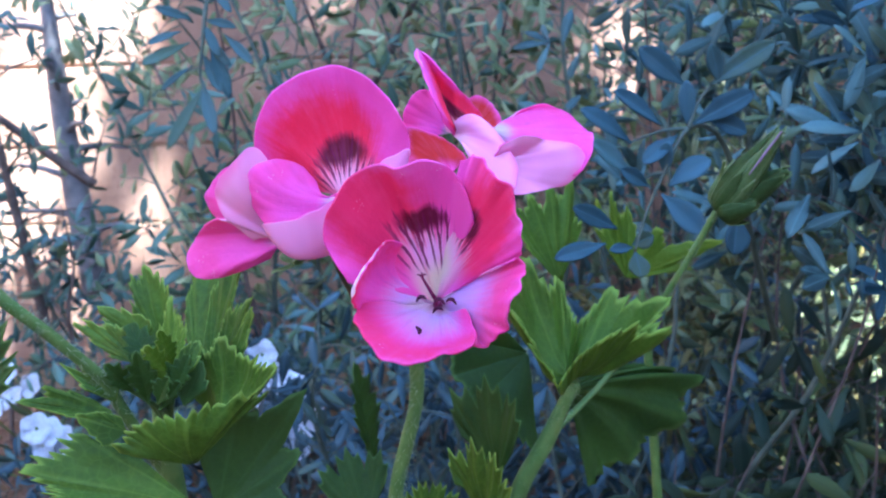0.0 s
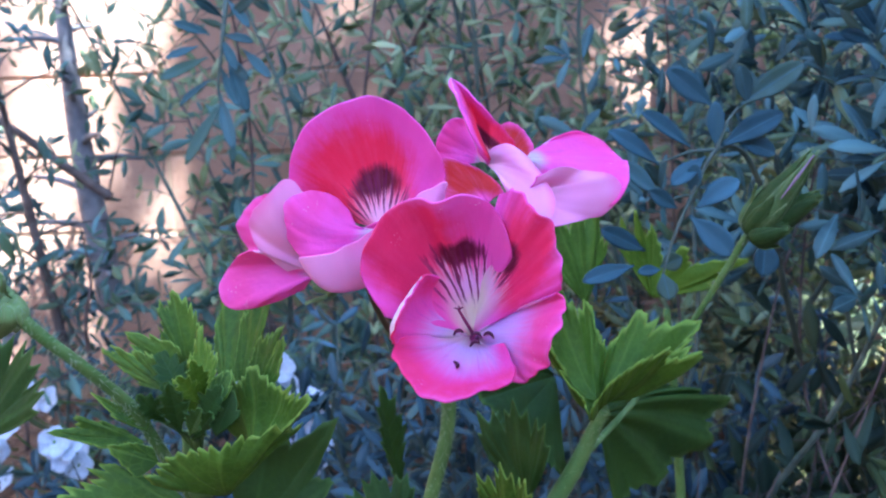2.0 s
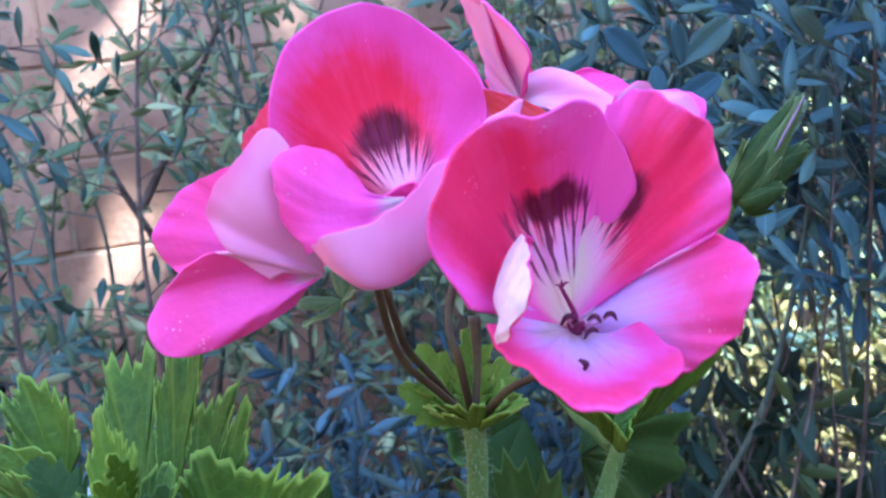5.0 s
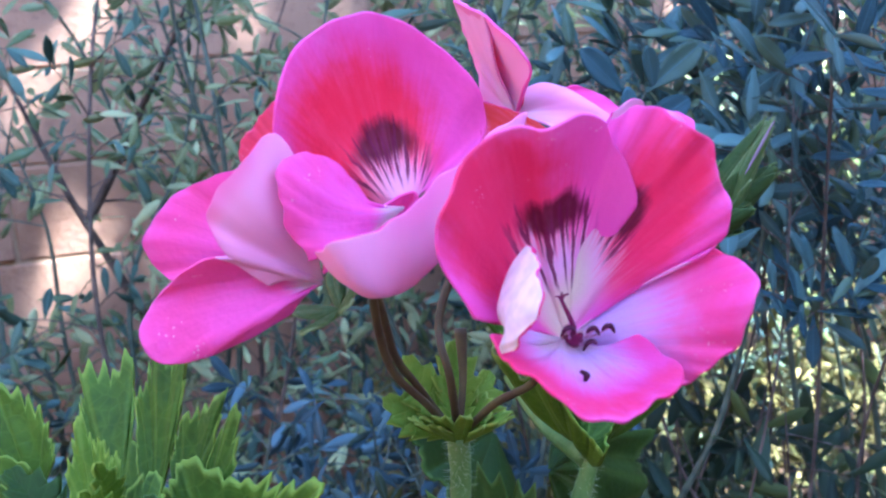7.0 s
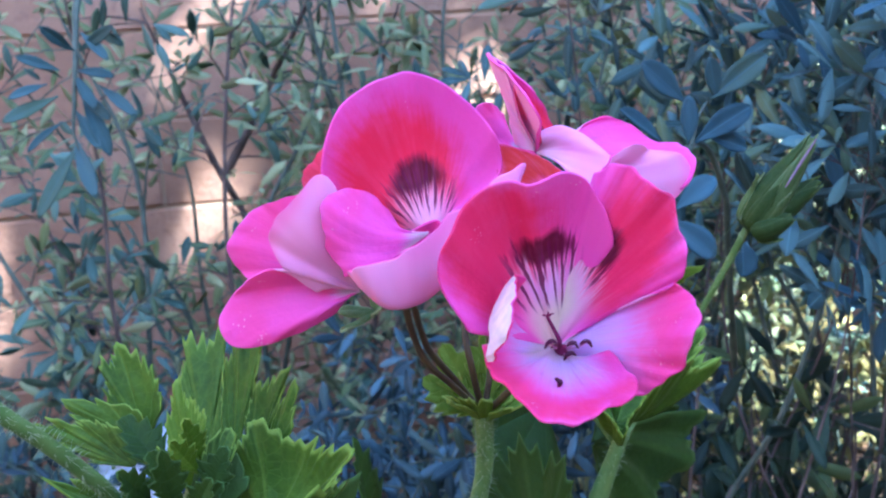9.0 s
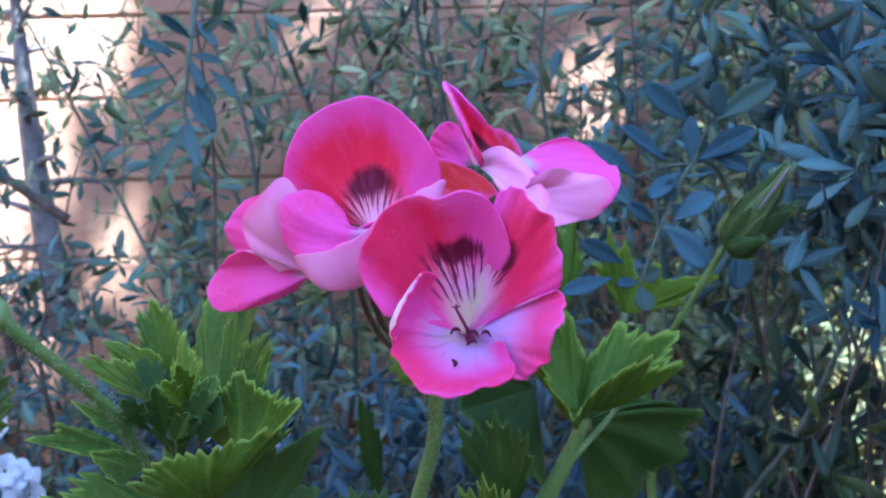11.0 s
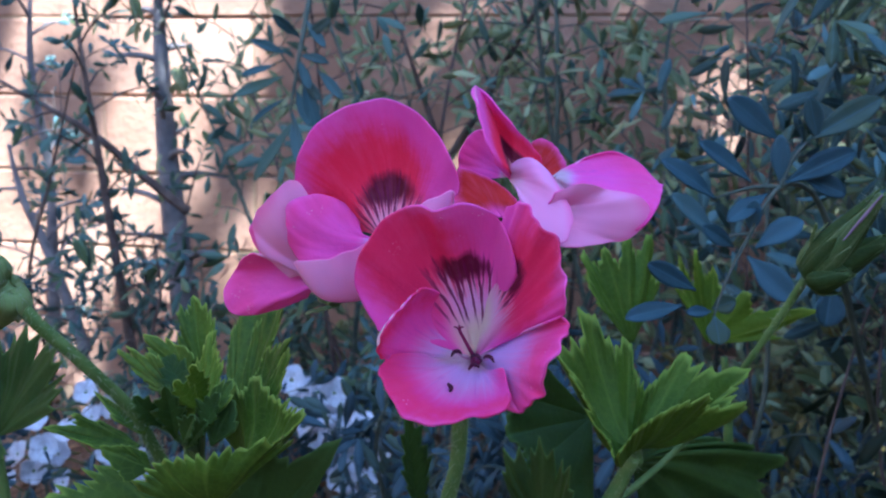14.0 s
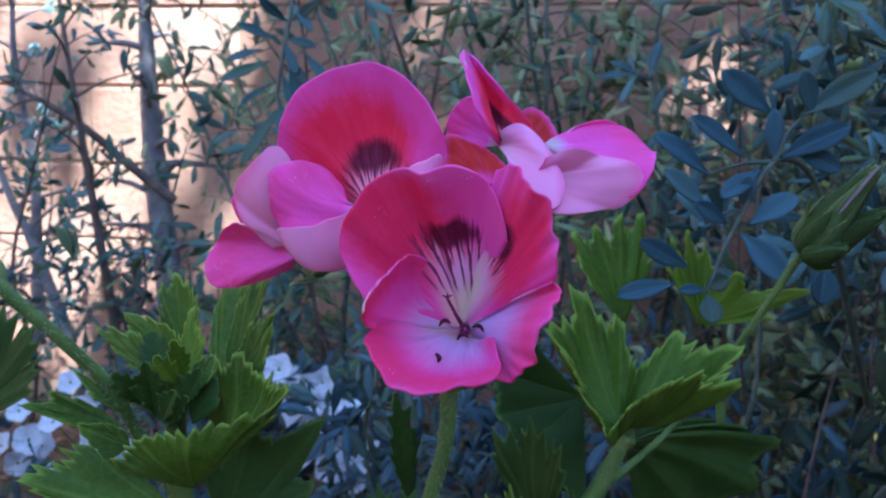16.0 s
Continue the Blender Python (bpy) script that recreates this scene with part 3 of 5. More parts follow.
def shrub(label, canes, mat_mass, base, seed, twig_len, leaf_scale, step, zlow, category="shrub", single=None, single_box=None, name="shrub", radius=0.004, bark=None, leaves_per=7, spread=1.0, lift=0.35, wobble=1.0, turn=0.6, bare=()):
    """A shrub of canes with leafy side twigs. canes: (foot, top) pairs. Leaves inside single_box are parts of their own;
    bare: balls (x, y, z, radius) in which no twig starts."""
    rng = np.random.default_rng(seed)
    foot = np.mean([c[0] for c in canes], axis=0)
    root = thing(name, label, category)
    places, near, twV, twF = [], [], [], []
    for a, b in canes:
        a, b = np.array(a, float), np.array(b, float)
        L = np.linalg.norm(b - a)
        mid = (a + b) / 2 + rng.normal(size=3) * L * 0.06 * wobble
        q = (mid * 0.5 + b * 0.5) + rng.normal(size=3) * L * 0.03 * wobble
        pts = [a, (a + mid) / 2 + rng.normal(size=3) * L * 0.03 * wobble, mid, q, b]
        rad = [radius, radius * 0.85, radius * 0.7, radius * 0.5, radius * 0.2]
        V, F, c, tan, r = tube_data(pts, rad, 7)
        child("cane", mesh_of("cane", V, F, [bark or TWIG]), root)
        dist = np.concatenate([[0], np.cumsum(np.linalg.norm(np.diff(c, axis=0), axis=1))])
        s = rng.uniform(0, step)
        while s < dist[-1]:
            p = np.array([np.interp(s, dist, c[:, k]) for k in range(3)])
            d = unit([np.interp(s, dist, tan[:, k]) for k in range(3)])
            s += step * rng.uniform(0.6, 1.4)
            if p[2] < zlow or any(np.linalg.norm(p - q[:3]) < q[3] for q in bare):
                continue
            o = unit(np.cross(d, rng.normal(size=3)))
            o = unit(o * spread + d * lift + np.array((0, 0, 0.15)) + rng.normal(size=3) * 0.2)
            tl = twig_len * rng.uniform(0.55, 1.25)
            e = p + o * tl + np.array((0, 0, -0.12 * tl))
            tv, tf, tc, tt, _ = tube_data([p, (p + e) / 2 + np.array((0, 0, 0.06 * tl)), e], [radius * 0.28, radius * 0.22, radius * 0.12], 4)
            twF += [tuple(i + len(twV) for i in f) for f in tf]
            twV += list(tv)
            for k in range(leaves_per):
                rosette = k >= leaves_per - 4
                f = 1.0 if rosette else 0.2 + 0.7 * (k + 1) / max(1, leaves_per - 4)
                i = int(f * (len(tc) - 1))
                lp, ld = tc[i], unit(tt[i])
                side = unit(np.cross(ld, (0.2, -1.0, 0.3)))
                if rosette:
                    g = (k - leaves_per + 2.5) * 0.75 + rng.normal() * 0.25
                    dd = unit(ld * math.cos(g) + side * math.sin(g) + rng.normal(size=3) * 0.25)
                else:
                    dd = unit(side * (0.9 if k % 2 else -0.9) + ld * rng.uniform(0.3, 0.9) + np.array((0, 0, rng.normal() * turn * 0.5)) + rng.normal(size=3) * 0.25)
                up = unit(np.array((0.1, -0.9, 0.6)) + rng.normal(size=3) * 0.6)
                pl = (lp, dd, up, leaf_scale * rng.uniform(0.40, 1.30))
                if single_box is not None and all(single_box[0][j] <= lp[j] <= single_box[1][j] for j in range(3)) and len(near) < 290:
                    near.append(pl)
                else:
                    places.append(pl)
    tagged(child("twig", mesh_of("twig", twV, twF, [bark or TWIG]), root), kind="stuff")
    if places:
        join_leaves("foliage", base, places, mat_mass, root)
    for i, (p, d, up, sc) in enumerate(near):
        ob = child("leaf", single[i % len(single)], root)
        ob.matrix_local = Matrix.LocRotScale(Vector(p), Matrix(frame_of(d, up).tolist()).to_quaternion(), (sc, sc, sc))
    return root


# ---- the flower head ----
def fan_petal(parent, base, rim, face, belly, mat, under=None, ruffle=0.0005, wide=65, curl=0.0, seed=0):
    """A petal that spreads from its claw to a smooth rim through a few places. face: the way its upper side looks;
    belly: how far its middle bows; wide: half its spread in degrees; curl: how far the rim rolls back."""
    base, belly = np.array(base, float), np.array(belly, float)
    R = np.array(rim, float)
    t = np.concatenate([[0], np.cumsum(np.linalg.norm(np.diff(R, axis=0), axis=1) ** 0.5)])
    fine = np.linspace(0, t[-1], 60 * len(R))
    # centripetal spline along the rim
    X = np.vstack([2 * R[0] - R[1], R, 2 * R[-1] - R[-2]])
    tk = np.concatenate([[t[0] - (t[1] - t[0])], t, [t[-1] + t[-1] - t[-2]]])
    C = []
    for x in fine:
        i = int(np.clip(np.searchsorted(t, x, side="right") - 1, 0, len(R) - 2)) + 1
        p0, p1, p2, p3, t0, t1, t2, t3 = X[i - 1], X[i], X[i + 1], X[i + 2], tk[i - 1], tk[i], tk[i + 1], tk[i + 2]
        a1 = (t1 - x) / (t1 - t0) * p0 + (x - t0) / (t1 - t0) * p1
        a2 = (t2 - x) / (t2 - t1) * p1 + (x - t1) / (t2 - t1) * p2
        a3 = (t3 - x) / (t3 - t2) * p2 + (x - t2) / (t3 - t2) * p3
        b1 = (t2 - x) / (t2 - t0) * a1 + (x - t0) / (t2 - t0) * a2
        b2 = (t3 - x) / (t3 - t1) * a2 + (x - t1) / (t3 - t1) * a3
        C.append((t2 - x) / (t2 - t1) * b1 + (x - t1) / (t2 - t1) * b2)
    C = np.array(C)
    s = np.concatenate([[0], np.cumsum(np.linalg.norm(np.diff(C, axis=0), axis=1))])
    n, m = 34, 84
    C = np.stack([np.interp(np.linspace(0, s[-1], m), s, C[:, k]) for k in range(3)], 1)
    a = np.linspace(-1, 1, m)[None, :, None]
    u = (1 - (1 - np.linspace(0, 1, n)) ** 1.3)[:, None, None] * 0.97 + 0.03
    nor = unit(np.cross(C[m // 4] - base, C[3 * m // 4] - base))
    nor = nor * (1 if nor @ np.array(face, float) > 0 else -1)
    rng = np.random.default_rng(seed)
    ph = rng.uniform(0, 6.28, 6)
    w = (np.sin(a * 9 + ph[0]) + 0.7 * np.sin(a * 17 + ph[1]) + 0.45 * np.sin(a * 31 + ph[2]))
    nick = 1 - 0.005 * u ** 10 * (np.sin(a * 13 + ph[3]) + 0.7 * np.sin(a * 29 + ph[4]))
    P = base + (C[None] - base) * u * nick + belly * 4 * u * (1 - u) * (1 - 0.35 * a * a)
    P = P + nor * (ruffle * u ** 5 * w - curl * u ** 9 + 0.00045 * np.sin(a * 6 + ph[4]) * np.sin(u * 6 + ph[3]) * u * (1 - u) * 4 + 0.00005 * np.sin(a * 26 + ph[1]) * u)
    th = a * radians(wide)
    UV = np.concatenate([u * np.cos(th), u * np.sin(th)], axis=2)
    g = np.cross(P[n // 2 + 2, m // 2] - P[n // 2, m // 2], P[n // 2, m // 2 + 2] - P[n // 2, m // 2])
    if g @ nor < 0:
        P, UV = P[:, ::-1], UV[:, ::-1]
    return child("petal", sheet(P, UV, 0.0005, [mat, under or BACK], "petal"), parent)


def fan_bloom(label, petals, back, away, seed):
    root = thing("pelargonium_flower", label, "flower", group="flowers of the pelargonium head")
    for i, (base, rim, face, belly, more) in enumerate(petals):
        fan_petal(root, base, rim, face, belly, seed=seed * 10 + i, **more)
    calyx(root, back, away, 0.019 if seed in (2, 3) else 0.015, seed * 7)
    return root


CAM = (0, -1, 0.2)
front = fan_bloom("pink pelargonium flower with dark veined throat, wide open", [
    ((-0.0014, 0.2493, 0.4932), [(0.0057, 0.2390, 0.5320), (0.0099, 0.2340, 0.5337), (0.0168, 0.2270, 0.5271), (0.0199, 0.2285, 0.5204), (0.0208, 0.2275, 0.5146), (0.0198, 0.2291, 0.5097), (0.0139, 0.2370, 0.5047)], CAM, (0.0005, 0.0040, 0), dict(mat=UPPER_SIDE, ruffle=0.0009, wide=62, curl=0.0012)),
    ((-0.0014, 0.2493, 0.4932), [(-0.0226, 0.2346, 0.5010), (-0.0283, 0.2352, 0.5144), (-0.0225, 0.2339, 0.5268), (-0.0128, 0.2343, 0.5321), (-0.0091, 0.2316, 0.5312), (-0.0020, 0.2312, 0.5333), (0.0056, 0.2357, 0.5282), (0.0095, 0.2382, 0.5176), (0.0070, 0.2463, 0.5095)], CAM, (0.000, 0.0045, 0.0005), dict(mat=UPPER_FRONT, ruffle=0.0007, wide=66, curl=0.0010)),
    ((-0.0014, 0.2493, 0.4932), [(0.0110, 0.2400, 0.5052), (0.0198, 0.2342, 0.5086), (0.0194, 0.2196, 0.5035), (0.0165, 0.2205, 0.4965), (0.0110, 0.2301, 0.4867), (0.0037, 0.2320, 0.4884)], CAM, (0.001, 0.0030, -0.001), dict(mat=LOWER_RIGHT, ruffle=0.0009, wide=70, curl=0.0012)),
    ((-0.0014, 0.2493, 0.4932), [(-0.0201, 0.2272, 0.4976), (-0.0180, 0.2200, 0.5052), (-0.0158, 0.2240, 0.5088), (-0.0122, 0.2360, 0.5127), (-0.0091, 0.2420, 0.5108)], (0.9, -0.6, 0.2), (-0.0090, 0.0012, -0.001), dict(mat=LOWER_SIDE, under=FLAP, ruffle=0.0003, wide=58)),
    ((-0.0014, 0.2493, 0.4932), [(-0.0197, 0.2380, 0.4994), (-0.0201, 0.2320, 0.4965), (-0.0198, 0.2265, 0.4960), (-0.0153, 0.2205, 0.4903), (-0.0085, 0.2178, 0.4874), (0.0021, 0.2235, 0.4869), (0.0098, 0.2272, 0.4899), (0.0072, 0.2370, 0.4949)], CAM, (0, -0.0005, -0.0025), dict(mat=LOWER, ruffle=0.0005, wide=74, curl=0.0008)),
], (-0.003, 0.2665, 0.490), (0, 1, -0.15), 1)

left = fan_bloom("pink pelargonium flower with red centre and dark blotch", [
    ((-0.0259, 0.2612, 0.5203), [(-0.0486, 0.2600, 0.5243), (-0.0494, 0.2534, 0.5372), (-0.0456, 0.2537, 0.5473), (-0.0373, 0.2570, 0.5543), (-0.0274, 0.2620, 0.5563), (-0.0185, 0.2622, 0.5525), (-0.0107, 0.2598, 0.5428), (-0.0079, 0.2608, 0.5338), (-0.0121, 0.2590, 0.5283)], CAM, (0.001, 0.0065, 0), dict(mat=UPPER_LOW, ruffle=0.0005, wide=64, curl=0.0012)),
    ((-0.0259, 0.2612, 0.5203), [(-0.0460, 0.2500, 0.5140), (-0.0496, 0.2494, 0.5230), (-0.0492, 0.2501, 0.5306), (-0.0427, 0.2567, 0.5322), (-0.0371, 0.2587, 0.5299), (-0.0342, 0.2610, 0.5251)], (0.8, -0.6, 0.4), (-0.0030, -0.0020, -0.0030), dict(mat=OUTER, ruffle=0.0004, wide=62, curl=0.0016)),
    ((-0.0286, 0.2600, 0.5136), [(-0.0460, 0.2470, 0.5153), (-0.0437, 0.2398, 0.5166), (-0.0296, 0.2455, 0.5207), (-0.0176, 0.2463, 0.5296), (-0.0068, 0.2446, 0.5348), (-0.0090, 0.2520, 0.5290)], (0, 0.5, 1), (-0.001, -0.0040, -0.0105), dict(mat=ROSY, ruffle=0.0004, wide=64)),
    ((-0.0280, 0.2640, 0.5125), [(-0.0436, 0.2565, 0.5105), (-0.0424, 0.2575, 0.5150), (-0.0339, 0.2590, 0.5195), (-0.0243, 0.2600, 0.5229), (-0.0239, 0.2590, 0.5185)], CAM, (0, 0.001, 0), dict(mat=ROSY, ruffle=0.0, wide=60)),
    ((-0.0361, 0.2700, 0.5198), [(-0.0460, 0.2680, 0.5427), (-0.0484, 0.2700, 0.5413), (-0.0511, 0.2730, 0.5381), (-0.0536, 0.2750, 0.5355), (-0.0537, 0.2760, 0.5322), (-0.0517, 0.2760, 0.5295)], CAM, (0, 0.001, 0), dict(mat=CORAL, ruffle=0.0001, wide=50)),
], (-0.033, 0.265, 0.511), (0, 0.5, -1), 2)

side = fan_bloom("pink pelargonium flower turned aside, pale underside showing", [
    ((-0.0429, 0.2623, 0.5081), [(-0.0436, 0.2590, 0.5243), (-0.0496, 0.2543, 0.5356), (-0.0572, 0.2532, 0.5299), (-0.0622, 0.2578, 0.5226), (-0.0595, 0.2581, 0.5156), (-0.0522, 0.2676, 0.5094)], (-0.3, 1, 0.2), (-0.001, -0.0030, 0.0005), dict(mat=LOWER, ruffle=0.0004, wide=62)),
    ((-0.0429, 0.2623, 0.5081), [(-0.0528, 0.2600, 0.5092), (-0.0617, 0.2584, 0.5155), (-0.0720, 0.2686, 0.5090), (-0.0759, 0.2704, 0.5025), (-0.0733, 0.2680, 0.4973), (-0.0629, 0.2640, 0.4980), (-0.0491, 0.2630, 0.5035)], (-0.3, -1, 0.5), (0, -0.0030, 0.0020), dict(mat=OUTER, ruffle=0.0004, wide=55)),
    ((-0.0474, 0.2720, 0.5111), [(-0.0506, 0.2700, 0.5308), (-0.0594, 0.2760, 0.5297), (-0.0681, 0.2820, 0.5257), (-0.0734, 0.2840, 0.5177), (-0.0702, 0.2830, 0.5111), (-0.0610, 0.2760, 0.5106)], (-0.3, -1, 0.3), (0, -0.001, 0.001), dict(mat=OUTER, ruffle=0.0004, wide=58)),
], (-0.041, 0.264, 0.504), (0.6, 0.2, -0.8), 3)

back = fan_bloom("pink pelargonium flower seen from the side, petals folded", [
    ((0.0036, 0.2754, 0.5362), [(0.0032, 0.2770, 0.5354), (-0.0002, 0.2579, 0.5449), (-0.0048, 0.2666, 0.5553), (-0.0066, 0.2783, 0.5607), (0.0035, 0.2754, 0.5508), (0.0109, 0.2860, 0.5408), (0.0088, 0.2840, 0.5361)], (0.9, -0.5, 0.1), (0.0012, 0.0025, 0), dict(mat=UPPER_BACK, ruffle=0.0003, wide=58)),
    ((0.0036, 0.2754, 0.5362), [(0.0005, 0.2840, 0.5378), (-0.0016, 0.2830, 0.5479), (-0.0046, 0.2800, 0.5561), (-0.0066, 0.2783, 0.5607), (-0.0048, 0.2666, 0.5553)], (0.9, 0.5, 0), (-0.0008, 0.0, 0), dict(mat=BACK, ruffle=0.0002, wide=40)),
    ((0.0022, 0.2880, 0.5360), [(-0.0107, 0.2830, 0.5341), (-0.0120, 0.2850, 0.5424), (-0.0072, 0.2870, 0.5488), (-0.0019, 0.2900, 0.5469), (0.0004, 0.2920, 0.5417)], CAM, (0, 0.001, 0), dict(mat=OUTER, ruffle=0.0004, wide=55)),
    ((0.0061, 0.2960, 0.5336), [(0.0039, 0.3010, 0.5429), (0.0092, 0.3040, 0.5464), (0.0134, 0.3050, 0.5443), (0.0171, 0.3030, 0.5383), (0.0157, 0.2990, 0.5340)], CAM, (0, 0.001, 0), dict(mat=SCARLET, ruffle=0.0001, wide=50)),
    ((0.0141, 0.2860, 0.5363), [(0.0175, 0.2930, 0.5392), (0.0237, 0.2978, 0.5423), (0.0338, 0.3021, 0.5429), (0.0421, 0.3000, 0.5372), (0.0426, 0.2710, 0.5324), (0.0386, 0.2665, 0.5268), (0.0285, 0.2720, 0.5228), (0.0189, 0.2740, 0.5260)], CAM, (0.001, 0.0050, 0), dict(mat=OUTER, ruffle=0.0005, wide=70, curl=0.0008)),
    ((0.0123, 0.2640, 0.5296), [(0.0165, 0.2580, 0.5342), (0.0227, 0.2600, 0.5367), (0.0297, 0.2670, 0.5346), (0.0376, 0.2684, 0.5330), (0.0403, 0.2690, 0.5290), (0.0362, 0.2680, 0.5228), (0.0299, 0.2653, 0.5214), (0.0193, 0.2560, 0.5210), (0.0156, 0.2580, 0.5225)], (0, 1, 0.2), (0.001, -0.0022, -0.0006), dict(mat=OUTER, ruffle=0.0003, wide=56)),
    ((0.0032, 0.2760, 0.5360), [(0.0036, 0.2770, 0.5399), (0.0095, 0.2720, 0.5418), (0.0170, 0.2640, 0.5354), (0.0211, 0.2570, 0.5279), (0.0198, 0.2530, 0.5231), (0.0163, 0.2540, 0.5219), (0.0094, 0.2620, 0.5276)], (0.2, 1, 0.4), (0.0005, -0.0035, 0.0020), dict(mat=ROSY, ruffle=0.0003, wide=60)),
    ((0.0033, 0.2600, 0.5271), [(-0.0094, 0.2600, 0.5282), (-0.0092, 0.2630, 0.5338), (-0.0090, 0.2660, 0.5389), (-0.0015, 0.2665, 0.5368), (0.0056, 0.2650, 0.5323), (0.0079, 0.2630, 0.5290)], (0, -0.8, 0.8), (0, -0.0008, 0.0012), dict(mat=SCARLET, ruffle=0.0001, wide=60)),
], (0.003, 0.288, 0.531), (-0.2, 0.6, -1), 4)

HUB = np.array((-0.0113, 0.2917, 0.4657))


def stamens(root):
    """Style and curved anthers in the throat of the front flower."""
    c = np.array((-0.001, 0.249, 0.4935))
    top = c + (-0.0034, -0.006, 0.0082)
    style = stem("style", [c, c + (-0.0006, -0.004, 0.0024), top], [0.0006, 0.0005, 0.00035], FILAMENT, root, sides=8)
    for dx, dz in ((-0.0013, 0.0007), (0.0001, 0.0012), (0.0013, 0.0008)):
        stem("stigma", [top, top + (dx * 0.5, -0.0004, dz), top + (dx, -0.0006, dz * 1.1)], [0.00025, 0.00022, 0.00012], FILAMENT, style, sides=6)
    stem("ovary", [c + (0, 0.002, -0.001), c + (0.0003, -0.0025, -0.0002), c + (0.0002, -0.0050, 0.0012)], [0.0012, 0.0013, 0.0005], FILAMENT, root, sides=10)
    for dx, dy, dz, w in ((-0.0036, -0.0080, 0.0030, -1), (0.0042, -0.0080, 0.0022, 1), (0.0012, -0.0080, 0.0022, 1), (0.0006, -0.0075, -0.0002, -1)):
        e = c + (dx, dy, dz)
        thread = stem("filament", [c, (c + e) / 2 + (0, -0.0006, -0.0006), e], [0.0003, 0.00022, 0.00016], THREAD, root, sides=6)
        stem("anther", [e - (0.0013 * w, 0, 0.0002), e + (-0.0005 * w, -0.0003, 0.0005), e + (0.0005 * w, -0.0002, 0.0003), e + (0.0013 * w, 0.0002, -0.0010)], [0.0002, 0.00048, 0.00048, 0.0002], STAMEN, thread, sides=8)


stamens(front)
stem("anther", [(-0.0056, 0.2352, 0.4905), (-0.0047, 0.2346, 0.4897), (-0.0050, 0.2350, 0.4887)], [0.0003, 0.0006, 0.0003], STAMEN, front, "shed anther lying on the lower petal", sides=8)
V, F = tube_data([(-0.001, 0.2575, 0.4935), (-0.001, 0.2548, 0.4940), (-0.001, 0.2532, 0.4944)], [0.0055, 0.0050, 0.0024], 14)[:2]
child("throat", mesh_of("throat", V, F, [plain_mat("throat", (0.70, 0.66, 0.46))]), front, "cream throat of the flower")


# ---- the pelargonium plant ----
def whorl(root, c, count, size, mat, seed):
    rng = np.random.default_rng(seed)
    for i in range(count):
        a = 2 * math.pi * i / count + rng.uniform(-0.2, 0.2)
        d = np.array((math.cos(a), math.sin(a), rng.uniform(0.4, 1.3)))
        leaf_blade(root, c, c + unit(d) * size * rng.uniform(0.75, 1.1), np.array((-d[0] * 0.5, -d[1] * 0.5, 1)), 38, 0.35, mat, seed + i, 3, 2, name="bract", n=12)


plant = thing("pelargonium", "green pelargonium plant with toothed cupped leaves", "plant")
main = [(-0.020, 0.325, GROUND), (-0.0209, 0.3000, 0.4120), (-0.0124, 0.2940, 0.4467), tuple(HUB)]
stem("stem", main, [0.0034, 0.0026, 0.0024, 0.0026], STEM, plant)
hairs(main[1:], [0.0024, 0.0024, 0.0024], plant, 520, 0.0026, 5)
whorl(plant, HUB + (0, 0, -0.002), 8, 0.0125, LEAF_PALE, 30)
for k, (dx, dz) in enumerate(((-0.009, 0.019), (0.004, 0.021), (0.012, 0.012), (-0.015, 0.010))):
    toothed(plant, HUB + (0, 0.002, -0.001), HUB + (dx, 0.008, dz), (0, -1, 0.3), 0.011, LEAF_PALE, 54 + k, 4, 0.3, 0.0, name="bract")
for pts in (
    [HUB, (-0.0280, 0.2800, 0.4866), (-0.0322, 0.2700, 0.5025), (-0.031, 0.266, 0.513)],
    [HUB, HUB + (-0.004, 0.001, 0.006), (-0.0262, 0.2815, 0.4880), (-0.0310, 0.2735, 0.5035), (-0.0385, 0.2660, 0.5100)],
    [HUB, (-0.0159, 0.2780, 0.4826), (-0.0156, 0.2830, 0.4946), (0.003, 0.289, 0.530)],
    [HUB, (-0.0067, 0.2760, 0.4764), (-0.0020, 0.2660, 0.4819), (-0.003, 0.262, 0.489)],
    [HUB, HUB + (0.003, 0.002, 0.012), HUB + (0.004, 0.003, 0.024)],
):
    stem("pedicel", pts, [0.0009] * (len(pts) - 1) + [0.0015], PEDICEL, plant, "reddish brown flower stalk")

# right-hand leaf stalk with its cupped leaf, and what grows round it
lobed(plant, (0.0397, 0.3340, 0.4435), [(0.0357, 0.3140, 0.4467), (0.0420, 0.3150, 0.4569), (0.0500, 0.3180, 0.4615), (0.0645, 0.3280, 0.4646), (0.0779, 0.3370, 0.4594), (0.0814, 0.3560, 0.4677), (0.0594, 0.3600, 0.4713), (0.0453, 0.3540, 0.4569), (0.0390, 0.3560, 0.4754), (0.0245, 0.3500, 0.4848), (0.0148, 0.3360, 0.4740), (0.0200, 0.3180, 0.4720), (0.0271, 0.3150, 0.4586), (0.0353, 0.3138, 0.4468)], LEAF, 41, sinus=0.76, teeth=2, pleat=0.014, tooth=0.17, belly=(0, 0.002, -0.006))
lobed(plant, (0.0417, 0.4000, 0.4622), [(0.0277, 0.3920, 0.4792), (0.0229, 0.3950, 0.4871), (0.0197, 0.4000, 0.4985), (0.0285, 0.4050, 0.5013), (0.0374, 0.4100, 0.5047), (0.0474, 0.4150, 0.5057), (0.0515, 0.4150, 0.4830)], LEAF, 47, sinus=0.78, teeth=2, pleat=0.018)
